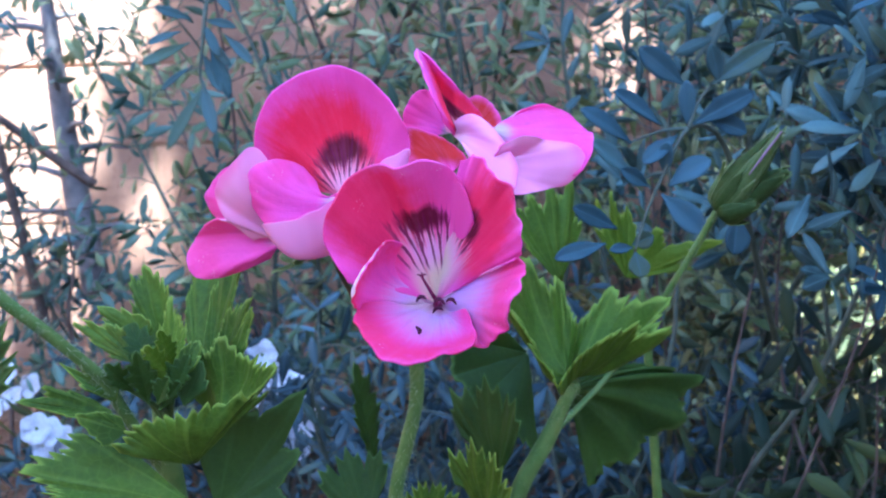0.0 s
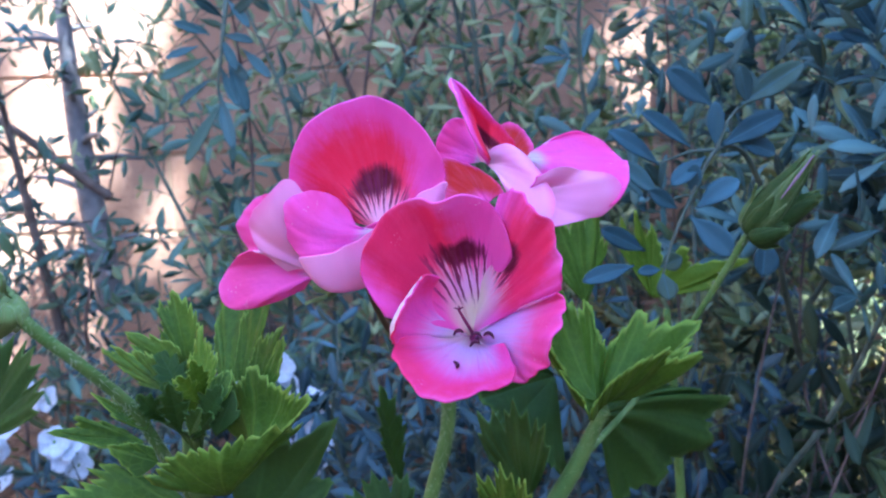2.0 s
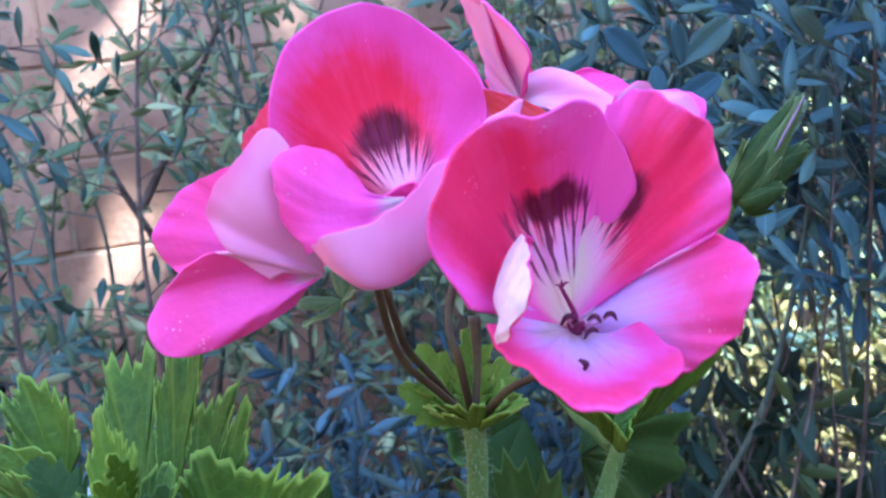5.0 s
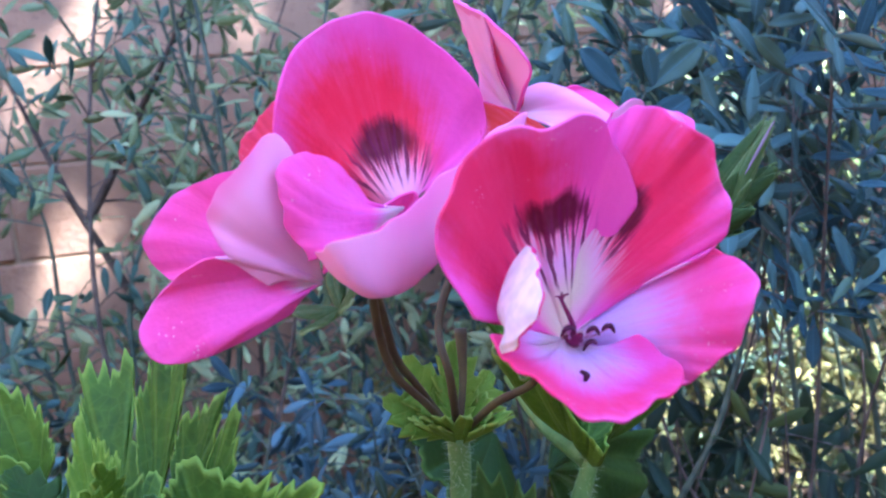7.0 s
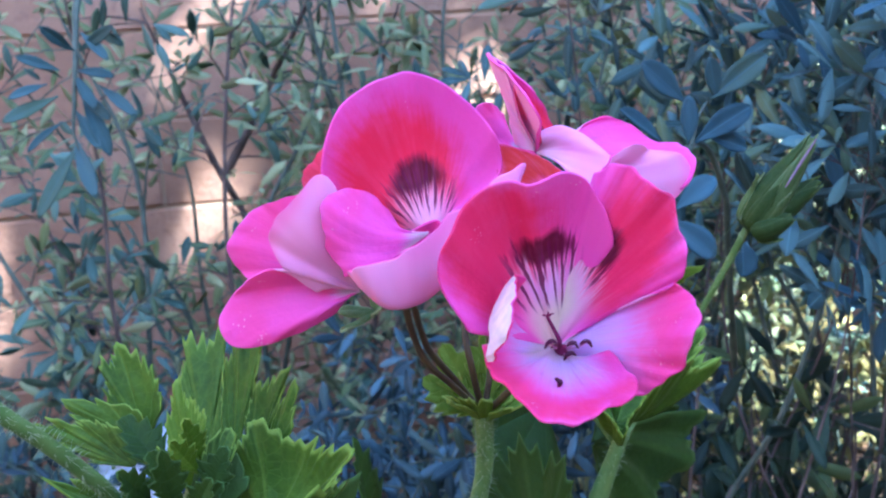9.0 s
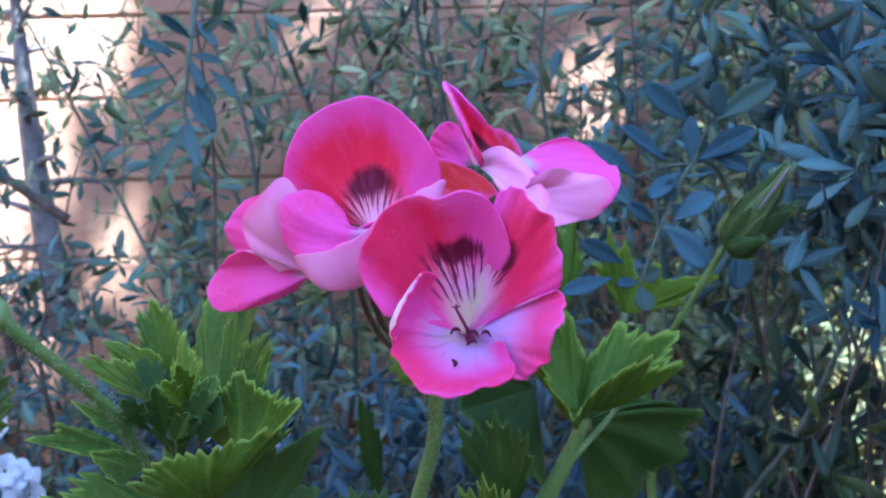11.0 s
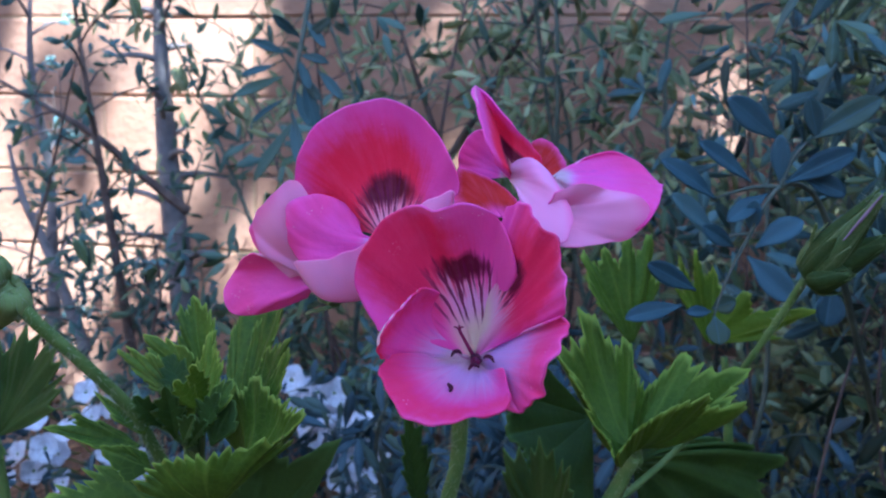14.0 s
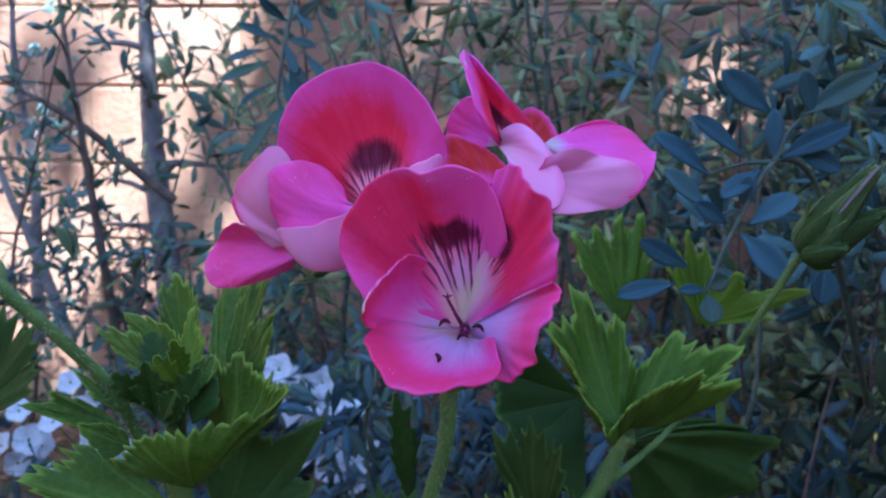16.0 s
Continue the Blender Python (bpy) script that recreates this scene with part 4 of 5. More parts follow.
lobed(plant, (0.0770, 0.4500, 0.4522), [(0.0606, 0.4460, 0.4779), (0.0614, 0.4500, 0.4926), (0.0681, 0.4500, 0.4954), (0.0778, 0.4550, 0.4869), (0.0926, 0.4500, 0.4775), (0.1223, 0.4480, 0.4715), (0.1067, 0.4480, 0.4569)], LEAF_YOUNG, 35, sinus=0.62, teeth=3, pleat=0.018)
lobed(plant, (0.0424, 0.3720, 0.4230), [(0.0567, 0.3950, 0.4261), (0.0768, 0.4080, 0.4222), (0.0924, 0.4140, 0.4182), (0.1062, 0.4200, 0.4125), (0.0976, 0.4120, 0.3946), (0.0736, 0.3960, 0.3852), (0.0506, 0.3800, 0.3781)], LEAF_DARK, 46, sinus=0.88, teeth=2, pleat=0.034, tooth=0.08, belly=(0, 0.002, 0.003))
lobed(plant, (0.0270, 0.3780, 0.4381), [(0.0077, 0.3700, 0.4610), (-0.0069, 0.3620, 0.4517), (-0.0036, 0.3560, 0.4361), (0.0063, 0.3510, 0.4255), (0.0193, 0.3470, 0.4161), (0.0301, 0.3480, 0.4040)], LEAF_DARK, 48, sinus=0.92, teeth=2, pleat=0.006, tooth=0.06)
rs = [(0.020, 0.36, GROUND), (0.0209, 0.3350, 0.3944), (0.0328, 0.3350, 0.4187), (0.0420, 0.3350, 0.4392)]
stem("stem", rs, [0.0046, 0.0034, 0.0031, 0.0022], STEM, plant)
hairs(rs[1:], [0.0035, 0.0034, 0.0036], plant, 250, 0.0016, 6)
stem("petiole", [(0.0424, 0.3400, 0.4357), (0.0425, 0.3720, 0.4385), (0.0403, 0.3960, 0.4510)], [0.003, 0.0024, 0.0018], STEM, plant)
stem("petiole", [(0.11, 0.46, GROUND), (0.0886, 0.4550, 0.4117), (0.0846, 0.4530, 0.4461)], [0.003, 0.0022, 0.0016], STEM, plant)
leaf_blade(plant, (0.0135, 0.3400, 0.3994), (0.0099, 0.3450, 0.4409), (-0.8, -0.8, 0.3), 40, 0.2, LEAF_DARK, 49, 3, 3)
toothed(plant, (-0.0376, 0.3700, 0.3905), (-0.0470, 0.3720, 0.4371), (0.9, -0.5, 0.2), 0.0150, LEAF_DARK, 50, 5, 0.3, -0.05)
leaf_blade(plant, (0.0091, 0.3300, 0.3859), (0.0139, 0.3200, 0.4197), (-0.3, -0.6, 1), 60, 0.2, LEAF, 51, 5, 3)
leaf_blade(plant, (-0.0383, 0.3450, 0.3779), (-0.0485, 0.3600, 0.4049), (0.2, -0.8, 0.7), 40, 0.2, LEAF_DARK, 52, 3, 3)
leaf_blade(plant, (-0.0123, 0.3300, 0.3835), (-0.0159, 0.3300, 0.4041), (0.2, -0.8, 0.7), 60, 0.2, LEAF, 53, 5, 3)


def bud(root, base, tip, r, seed, outer=5, dark=None, light=None, slit=False):
    """A closed bud: an egg of overlapping pointed sepals with a pale petal edge in its slit, loose bracts round its foot."""
    base, tip = np.array(base, float), np.array(tip, float)
    x = unit(tip - base)
    a = unit(np.cross(x, (0.2, 1, 0.1)))
    b = np.cross(x, a)
    L = np.linalg.norm(tip - base)
    dark, light = dark or SEPAL_DARK, light or SEPAL
    rng = np.random.default_rng(seed)

    def girth(u):
        return r * (0.30 + 0.78 * np.sin(np.clip(u, 0, 1) ** 0.58 * math.pi) ** 0.9) * (1 - 0.45 * np.clip(u, 0, 1) ** 2)

    def scale(name, turn, length, width, off, flare, mat):
        u, v = np.linspace(0, 1, 15)[:, None], np.linspace(-1, 1, 7)[None, :]
        w = width * np.where(u < 0.35, 0.5 + 0.5 * np.sin(u / 0.35 * math.pi / 2), np.maximum(0, 1 - ((u - 0.35) / 0.65) ** 1.5) + 0.02)
        rad = girth(u * length) + off + flare * u ** 2.5 + 0.12 * r * (1 - np.abs(v)) * (1 - u)
        th = turn + v * w / np.maximum(rad, r * 0.35)
        P = base + (L * length * u + 0 * v)[..., None] * x + (rad * np.cos(th))[..., None] * a + (rad * np.sin(th))[..., None] * b
        UV = np.stack([np.maximum(np.abs(v), u) + 0 * u, (v * w / width + 3.5) / 7 + 0 * u], -1)
        child(name, sheet(P, UV, 0.0004, [mat], name), root)

    us = np.linspace(0.0, 0.96, 6)
    stem("bud_core", [base + x * L * q for q in us], [float(girth(q)) * 0.92 for q in us], light, root)
    for i in range(5):
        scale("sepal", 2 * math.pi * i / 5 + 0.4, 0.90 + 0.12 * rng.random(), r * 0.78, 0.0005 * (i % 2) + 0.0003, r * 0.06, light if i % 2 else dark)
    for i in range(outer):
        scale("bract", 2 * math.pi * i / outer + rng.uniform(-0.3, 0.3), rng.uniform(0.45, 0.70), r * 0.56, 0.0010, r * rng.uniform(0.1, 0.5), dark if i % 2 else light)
    if not slit:
        return
    s = np.array((-0.1, -1.0, 0.1))
    s = unit(s - np.dot(s, x) * x)
    stem("petal_edge", [base + x * L * q + s * (float(girth(q)) + 0.0019) for q in (0.50, 0.66, 0.82, 0.98)], [0.0002, 0.0005, 0.0005, 0.0003], SLIT, root, "pale petal edge showing in the slit")


BUD_B, BUD_T = np.array((0.0973, 0.3542, 0.5008)), np.array((0.1161, 0.3418, 0.5315))
budp = [(0.0366, 0.3450, 0.4180), (0.0612, 0.3720, 0.4325), (0.0828, 0.3640, 0.4696), tuple(BUD_B)]
stem("stem", budp, [0.0014, 0.0012, 0.0012, 0.0015], STEM, plant)
hairs(budp[1:], [0.0018, 0.0018, 0.0019], plant, 260, 0.0014, 8)
rightbud = thing("pelargonium_bud", "closed green pelargonium bud on a thin stalk", "bud", group="pelargonium buds")
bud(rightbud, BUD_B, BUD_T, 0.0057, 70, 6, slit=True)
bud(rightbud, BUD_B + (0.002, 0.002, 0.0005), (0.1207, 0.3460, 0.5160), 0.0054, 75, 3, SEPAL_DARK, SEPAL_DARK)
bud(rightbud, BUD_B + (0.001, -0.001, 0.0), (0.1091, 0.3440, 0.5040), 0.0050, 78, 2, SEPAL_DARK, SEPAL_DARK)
leaf_blade(rightbud, BUD_B + (-0.001, -0.002, 0.008), (0.0966, 0.3450, 0.5200), (-0.8, -0.6, 0.2), 6, 0.1, SEPAL, 79, teeth=0, name="sepal", n=12, droop=0.05)
hairs([BUD_B, BUD_T], [0.0060, 0.0020], rightbud, 420, 0.0019, 80)

# the leafy side shoot
shoot = thing("pelargonium_shoot", "young pelargonium shoot with crowded toothed leaves", "plant")
SC = np.array((-0.0948, 0.2880, 0.4504))
stem("stem", [(-0.085, 0.34, GROUND), SC + (0.004, 0.012, -0.12), SC + (0, 0.002, -0.02), SC], [0.005, 0.0045, 0.004, 0.003], STEM, shoot)
def shoot_leaf(base, tip, face, width, mat, teeth):
    toothed(shoot, base, tip, face, width, mat, int(abs(tip[0]) * 1e5) % 997, teeth)
    if np.linalg.norm(np.array(base) - SC) > 0.012:
        stem("petiole", [tuple(SC + (0, 0.004, -0.010)), tuple((np.array(base) + SC) / 2 + (0, 0.003, -0.003)), base], [0.0012, 0.0010, 0.0007], STEM, shoot, sides=6)


lobed(shoot, (-0.1036, 0.3150, 0.4619), [(-0.1085, 0.3160, 0.4642), (-0.1140, 0.3190, 0.4748), (-0.1153, 0.3220, 0.4837), (-0.1110, 0.3250, 0.4892), (-0.1002, 0.3180, 0.4783), (-0.0987, 0.3130, 0.4711)], LEAF, 61, sinus=0.84, teeth=2, tooth=0.17, pleat=0.014)
lobed(shoot, (-0.1053, 0.3060, 0.4667), [(-0.1175, 0.3100, 0.4660), (-0.1209, 0.3120, 0.4706), (-0.1258, 0.3160, 0.4765), (-0.1116, 0.3110, 0.4746), (-0.1025, 0.3060, 0.4711)], LEAF, 62, sinus=0.82, teeth=1, tooth=0.20, pleat=0.014)
lobed(shoot, (-0.1043, 0.2960, 0.4613), [(-0.1147, 0.3000, 0.4621), (-0.1233, 0.3050, 0.4666), (-0.1322, 0.3100, 0.4717), (-0.1267, 0.3090, 0.4731), (-0.1181, 0.3060, 0.4729), (-0.1099, 0.3010, 0.4716), (-0.1012, 0.2970, 0.4659)], LEAF, 63, sinus=0.78, teeth=2, tooth=0.17, pleat=0.014)
lobed(shoot, (-0.1031, 0.2730, 0.4567), [(-0.1120, 0.2720, 0.4611), (-0.1221, 0.2780, 0.4676), (-0.1133, 0.2770, 0.4667), (-0.1081, 0.2770, 0.4652), (-0.1020, 0.2760, 0.4624)], LEAF, 64, sinus=0.74, teeth=1, tooth=0.20, pleat=0.014)
lobed(shoot, (-0.1030, 0.2700, 0.4545), [(-0.1066, 0.2660, 0.4539), (-0.1155, 0.2630, 0.4564), (-0.1294, 0.2620, 0.4609), (-0.1216, 0.2660, 0.4648), (-0.1151, 0.2680, 0.4622), (-0.1096, 0.2700, 0.4591)], LEAF, 65, sinus=0.80, teeth=2, tooth=0.09, pleat=0.014)
lobed(shoot, (-0.0965, 0.2640, 0.4505), [(-0.1012, 0.2600, 0.4477), (-0.1096, 0.2590, 0.4582), (-0.1031, 0.2620, 0.4576), (-0.0978, 0.2640, 0.4550)], LEAF, 66, sinus=0.82, teeth=2, tooth=0.10, pleat=0.014)
lobed(shoot, (-0.0886, 0.2790, 0.4594), [(-0.0933, 0.2830, 0.4664), (-0.0932, 0.2880, 0.4752), (-0.0907, 0.2930, 0.4845), (-0.0866, 0.2890, 0.4795), (-0.0834, 0.2860, 0.4766), (-0.0849, 0.2810, 0.4670)], LEAF_YOUNG, 67, sinus=0.80, teeth=2, tooth=0.17, pleat=0.014)
lobed(shoot, (-0.0871, 0.2710, 0.4627), [(-0.0908, 0.2720, 0.4650), (-0.0939, 0.2740, 0.4735), (-0.0890, 0.2720, 0.4685), (-0.0852, 0.2710, 0.4676)], LEAF_YOUNG, 68, sinus=0.80, teeth=1, tooth=0.20, pleat=0.014)
lobed(shoot, (-0.0829, 0.2710, 0.4624), [(-0.0841, 0.2730, 0.4687), (-0.0805, 0.2760, 0.4737), (-0.0765, 0.2770, 0.4750), (-0.0770, 0.2720, 0.4681)], LEAF, 69, sinus=0.84, teeth=1, tooth=0.20, pleat=0.014)
lobed(shoot, (-0.0862, 0.3000, 0.4593), [(-0.0911, 0.3060, 0.4670), (-0.0922, 0.3150, 0.4806), (-0.0910, 0.3200, 0.4879), (-0.0795, 0.3180, 0.4902), (-0.0817, 0.3080, 0.4743), (-0.0818, 0.3020, 0.4641)], LEAF, 71, sinus=0.86, teeth=2, tooth=0.17, pleat=0.014)
lobed(shoot, (-0.0783, 0.2900, 0.4612), [(-0.0807, 0.2940, 0.4705), (-0.0787, 0.3010, 0.4854), (-0.0738, 0.3020, 0.4939), (-0.0675, 0.2970, 0.4942), (-0.0718, 0.2930, 0.4783)], LEAF, 72, sinus=0.86, teeth=2, tooth=0.17, pleat=0.014)
lobed(shoot, (-0.0735, 0.2840, 0.4618), [(-0.0742, 0.2870, 0.4725), (-0.0702, 0.2890, 0.4818), (-0.0616, 0.2850, 0.4863), (-0.0644, 0.2830, 0.4791), (-0.0679, 0.2830, 0.4681)], LEAF, 73, sinus=0.84, teeth=2, tooth=0.17, pleat=0.014)
lobed(shoot, (-0.0693, 0.2790, 0.4642), [(-0.0687, 0.2800, 0.4700), (-0.0651, 0.2810, 0.4764), (-0.0599, 0.2790, 0.4850), (-0.0616, 0.2770, 0.4753), (-0.0644, 0.2770, 0.4681)], LEAF, 74, sinus=0.86, teeth=1, tooth=0.20, pleat=0.014)
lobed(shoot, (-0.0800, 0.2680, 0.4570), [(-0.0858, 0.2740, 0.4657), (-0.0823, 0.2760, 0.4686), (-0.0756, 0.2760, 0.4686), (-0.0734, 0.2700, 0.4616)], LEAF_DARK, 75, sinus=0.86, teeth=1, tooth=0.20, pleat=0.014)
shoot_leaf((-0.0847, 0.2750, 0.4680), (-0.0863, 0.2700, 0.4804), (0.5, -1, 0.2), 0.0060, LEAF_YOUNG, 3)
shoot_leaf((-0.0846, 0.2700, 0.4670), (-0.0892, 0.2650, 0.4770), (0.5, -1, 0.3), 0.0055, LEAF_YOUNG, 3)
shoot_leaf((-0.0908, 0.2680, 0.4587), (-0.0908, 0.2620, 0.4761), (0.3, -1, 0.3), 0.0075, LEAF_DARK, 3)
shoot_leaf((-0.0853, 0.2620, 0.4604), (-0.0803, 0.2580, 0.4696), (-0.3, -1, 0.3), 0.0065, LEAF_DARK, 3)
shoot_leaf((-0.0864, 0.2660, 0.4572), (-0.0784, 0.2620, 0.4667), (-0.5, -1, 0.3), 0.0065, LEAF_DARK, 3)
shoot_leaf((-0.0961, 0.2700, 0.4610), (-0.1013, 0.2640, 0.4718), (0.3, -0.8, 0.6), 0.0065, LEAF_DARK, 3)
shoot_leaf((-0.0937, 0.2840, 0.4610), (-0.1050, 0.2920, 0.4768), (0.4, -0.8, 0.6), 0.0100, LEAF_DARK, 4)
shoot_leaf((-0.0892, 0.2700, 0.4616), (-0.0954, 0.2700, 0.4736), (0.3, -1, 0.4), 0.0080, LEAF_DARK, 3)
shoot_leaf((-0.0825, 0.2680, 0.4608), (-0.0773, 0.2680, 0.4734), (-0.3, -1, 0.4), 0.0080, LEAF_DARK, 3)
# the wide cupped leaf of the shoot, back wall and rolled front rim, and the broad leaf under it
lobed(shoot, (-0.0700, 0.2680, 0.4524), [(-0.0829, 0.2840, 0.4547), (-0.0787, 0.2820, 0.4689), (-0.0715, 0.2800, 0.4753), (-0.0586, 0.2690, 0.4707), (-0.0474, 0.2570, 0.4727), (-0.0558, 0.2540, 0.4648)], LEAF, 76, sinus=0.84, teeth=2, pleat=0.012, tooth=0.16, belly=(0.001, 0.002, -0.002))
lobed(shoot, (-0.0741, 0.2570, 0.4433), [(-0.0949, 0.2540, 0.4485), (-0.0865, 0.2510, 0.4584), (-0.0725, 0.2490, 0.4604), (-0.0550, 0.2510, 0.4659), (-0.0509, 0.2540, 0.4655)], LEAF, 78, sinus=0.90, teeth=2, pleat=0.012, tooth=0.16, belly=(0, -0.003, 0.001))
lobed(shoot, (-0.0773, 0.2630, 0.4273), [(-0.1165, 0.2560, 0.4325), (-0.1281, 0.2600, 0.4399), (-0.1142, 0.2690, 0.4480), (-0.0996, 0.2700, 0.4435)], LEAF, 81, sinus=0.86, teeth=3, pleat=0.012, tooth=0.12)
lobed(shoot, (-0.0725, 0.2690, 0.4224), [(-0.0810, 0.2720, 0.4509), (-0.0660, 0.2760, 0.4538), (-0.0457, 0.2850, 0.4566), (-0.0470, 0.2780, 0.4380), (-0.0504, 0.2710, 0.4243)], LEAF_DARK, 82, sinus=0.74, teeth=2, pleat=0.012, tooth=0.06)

# the hairy arching stalk with a nodding bud beside the shoot
arch = [tuple(SC + (0.0, 0.004, -0.03)), (-0.1065, 0.2720, 0.4650), (-0.1160, 0.2620, 0.4815), (-0.1252, 0.2560, 0.4935), (-0.1310, 0.2540, 0.5012)]
stem("stem", arch, [0.0019, 0.0019, 0.0019, 0.0020, 0.0023], STEM, shoot)
hairs(arch, [0.0022] * 5, shoot, 900, 0.0030, 9)
nod = thing("pelargonium_bud", "pale green nodding pelargonium bud cluster on a hairy stalk", "bud", group="pelargonium buds")
NB = np.array((-0.1330, 0.2540, 0.5040))
for dx, dy, dz in ((-0.011, 0.0, -0.006), (-0.008, 0.006, -0.012), (-0.013, -0.003, 0.004), (-0.004, 0.002, -0.010)):
    bud(nod, NB, NB + np.array((dx, dy, dz)) * 1.15, 0.0060, 90 + int(dx * -1000), 2, SEPAL_PALE, SEPAL_PALE)

hairs([NB + (0.002, 0, 0), NB + (-0.012, 0, -0.006)], [0.006, 0.005], nod, 400, 0.0025, 93)

# another plant's leaves at the edge
edge_plant = thing("pelargonium", "dark green pelargonium leaves in shade beside the shoot", "plant")
EB = np.array((-0.1952, 0.3300, 0.4288))
stem("stem", [EB + (0, 0.02, -0.22), EB + (0.004, 0.01, -0.1), EB], [0.003, 0.0025, 0.002], STEM, edge_plant)
for tip, face, sp, s in (((-0.1658, 0.3300, 0.4675), (-0.3, -1, 0.5), 34, 1), ((-0.1976, 0.3400, 0.4655), (0, -1, 0.5), 34, 2), ((-0.2270, 0.3400, 0.4571), (0.3, -1, 0.5), 40, 3), ((-0.1912, 0.3200, 0.4198), (0, -1, 0.6), 40, 4)):
    leaf_blade(edge_plant, EB, tip, face, sp, 0.2, LEAF_DARK, 100 + s, 3, 3)

# ---- shrubs behind ----
BASE = leaflet(1.0, 0.27, 0.10, 0.12, 7, 3, 0.62)
NARROW = leaflet(1.0, 0.27, 0.10, 0.10, 6, 3)
SINGLE = [leaflet_mesh("leaf", BUSH, 1.0, w, f, b) for w, f, b in ((0.26, 0.10, 0.10), (0.29, 0.14, 0.02), (0.22, 0.06, 0.18), (0.27, 0.18, 0.08))]
for me in SINGLE:
    me.name = "leaf"
rng = np.random.default_rng(11)


def canes_in(n, lo, hi, top, lean=0.12):
    out = []
    for _ in range(n):
        x, y = rng.uniform(lo[0], hi[0]), rng.uniform(lo[1], hi[1])
        out.append(((x, y, GROUND), (x + rng.normal() * lean, y + rng.normal() * lean * 0.6, GROUND + top * rng.uniform(0.6, 1.05))))
    return out


THIN = ((-0.165, 0.90, 0.470, 0.070), (-0.150, 0.85, 0.480, 0.055), (-0.06, 0.93, 0.83, 0.12), (0.051, 0.92, 0.648, 0.055), (-0.159, 0.90, 0.627, 0.045))


def gathered(canes):
    """The same canes drawn together towards the flower bed's middle."""
    return [((0.05 + 0.56 * f[0], f[1], f[2]), (0.05 + 0.56 * h[0], h[1], h[2])) for f, h in canes]


shrub("dense blue-green shrub with spoon-shaped leaves", gathered(canes_in(26, (0.10, 0.44), (0.66, 0.60), 0.64, 0.11)[:14]), BUSH_J, BASE, 21, 0.060, 0.0225, 0.0080, GROUND + 0.275, bark=BARK, single=SINGLE, single_box=((0.02, 0.30, 0.36), (0.30, 0.49, 0.70)), radius=0.0012, leaves_per=8, lift=0.45, turn=0.9)
shrub("low blue-green shrub behind the flower stalks", canes_in(16, (-0.07, 0.48), (0.16, 0.72), 0.25, 0.07), DEEP_J, BASE, 22, 0.050, 0.0195, 0.011, GROUND + 0.01, radius=0.0025, lift=0.4, turn=0.8)
shrub("loose olive-green shrub with small leaves", canes_in(10, (-0.24, 0.80), (0.02, 1.02), 0.74, 0.12), OLIVE_J, BASE, 23, 0.075, 0.023, 0.019, GROUND + 0.1, leaves_per=8, radius=0.003, lift=0.4, bare=THIN, turn=0.9)
shrub("olive-green shrub filling the bed before the wall", canes_in(17, (0.0, 0.78), (0.60, 1.04), 0.74, 0.10), OLIVE_J, BASE, 27, 0.075, 0.025, 0.016, GROUND + 0.1, leaves_per=8, radius=0.003, lift=0.4, bare=THIN, turn=0.9)
shrub("teal shrub with small narrow leaves among the olive one", canes_in(5, (-0.16, 0.78), (0.12, 0.92), 0.62, 0.10), TEAL_J, NARROW, 31, 0.065, 0.023, 0.020, GROUND + 0.1, leaves_per=8, radius=0.0026, lift=0.4, bare=THIN, turn=0.9, bark=BARK)
shrub("leafy teal shrub with drooping twigs before the wall", canes_in(4, (-0.38, 0.76), (-0.20, 0.90), 0.30, 0.08), TEAL_J, NARROW, 34, 0.065, 0.022, 0.016, GROUND + 0.08, leaves_per=8, radius=0.0026, lift=0.2, bare=THIN, turn=0.9, bark=BARK)
shrub("thin shrub with small grey-green leaves before the wall", canes_in(3, (-0.78, 0.78), (-0.44, 0.98), 0.55, 0.10), BUSH_J, NARROW, 24, 0.05, 0.018, 0.026, GROUND + 0.1, leaves_per=7, bark=BARK, radius=0.0026, turn=0.9)
shrub("dark bare branch with a few olive leaves", [((-0.0833, 0.9500, 0.4034), (-0.1797, 0.9000, 0.6593)), ((-0.1237, 0.9300, 0.5123), (-0.0218, 0.8800, 0.6860))], OLIVE_J, BASE, 28, 0.06, 0.022, 0.040, GROUND + 0.1, leaves_per=6, radius=0.0042, wobble=0.25, bark=BARK)


def spoon(root, base, tip, width, seed, mat=None):
    """One spoon-shaped leaf that looks at the light."""
    rng3 = np.random.default_rng(seed)
    d = np.array(tip, float) - np.array(base, float)
    L = np.linalg.norm(d)
    P, UV = leaflet(L, width * 0.94, 0.14 + rng3.uniform(-0.05, 0.08), rng3.uniform(-0.05, 0.15), 13, 7)
    up = np.array((rng3.normal() * 0.3, -1.0, 0.4 + rng3.normal() * 0.25))
    P = P.reshape(-1, 3) @ frame_of(d, up).T + np.array(base, float)
    return child("leaf", sheet(P.reshape(13, 7, 3), UV, 0.0005, [mat or BUSH], "leaf"), root)


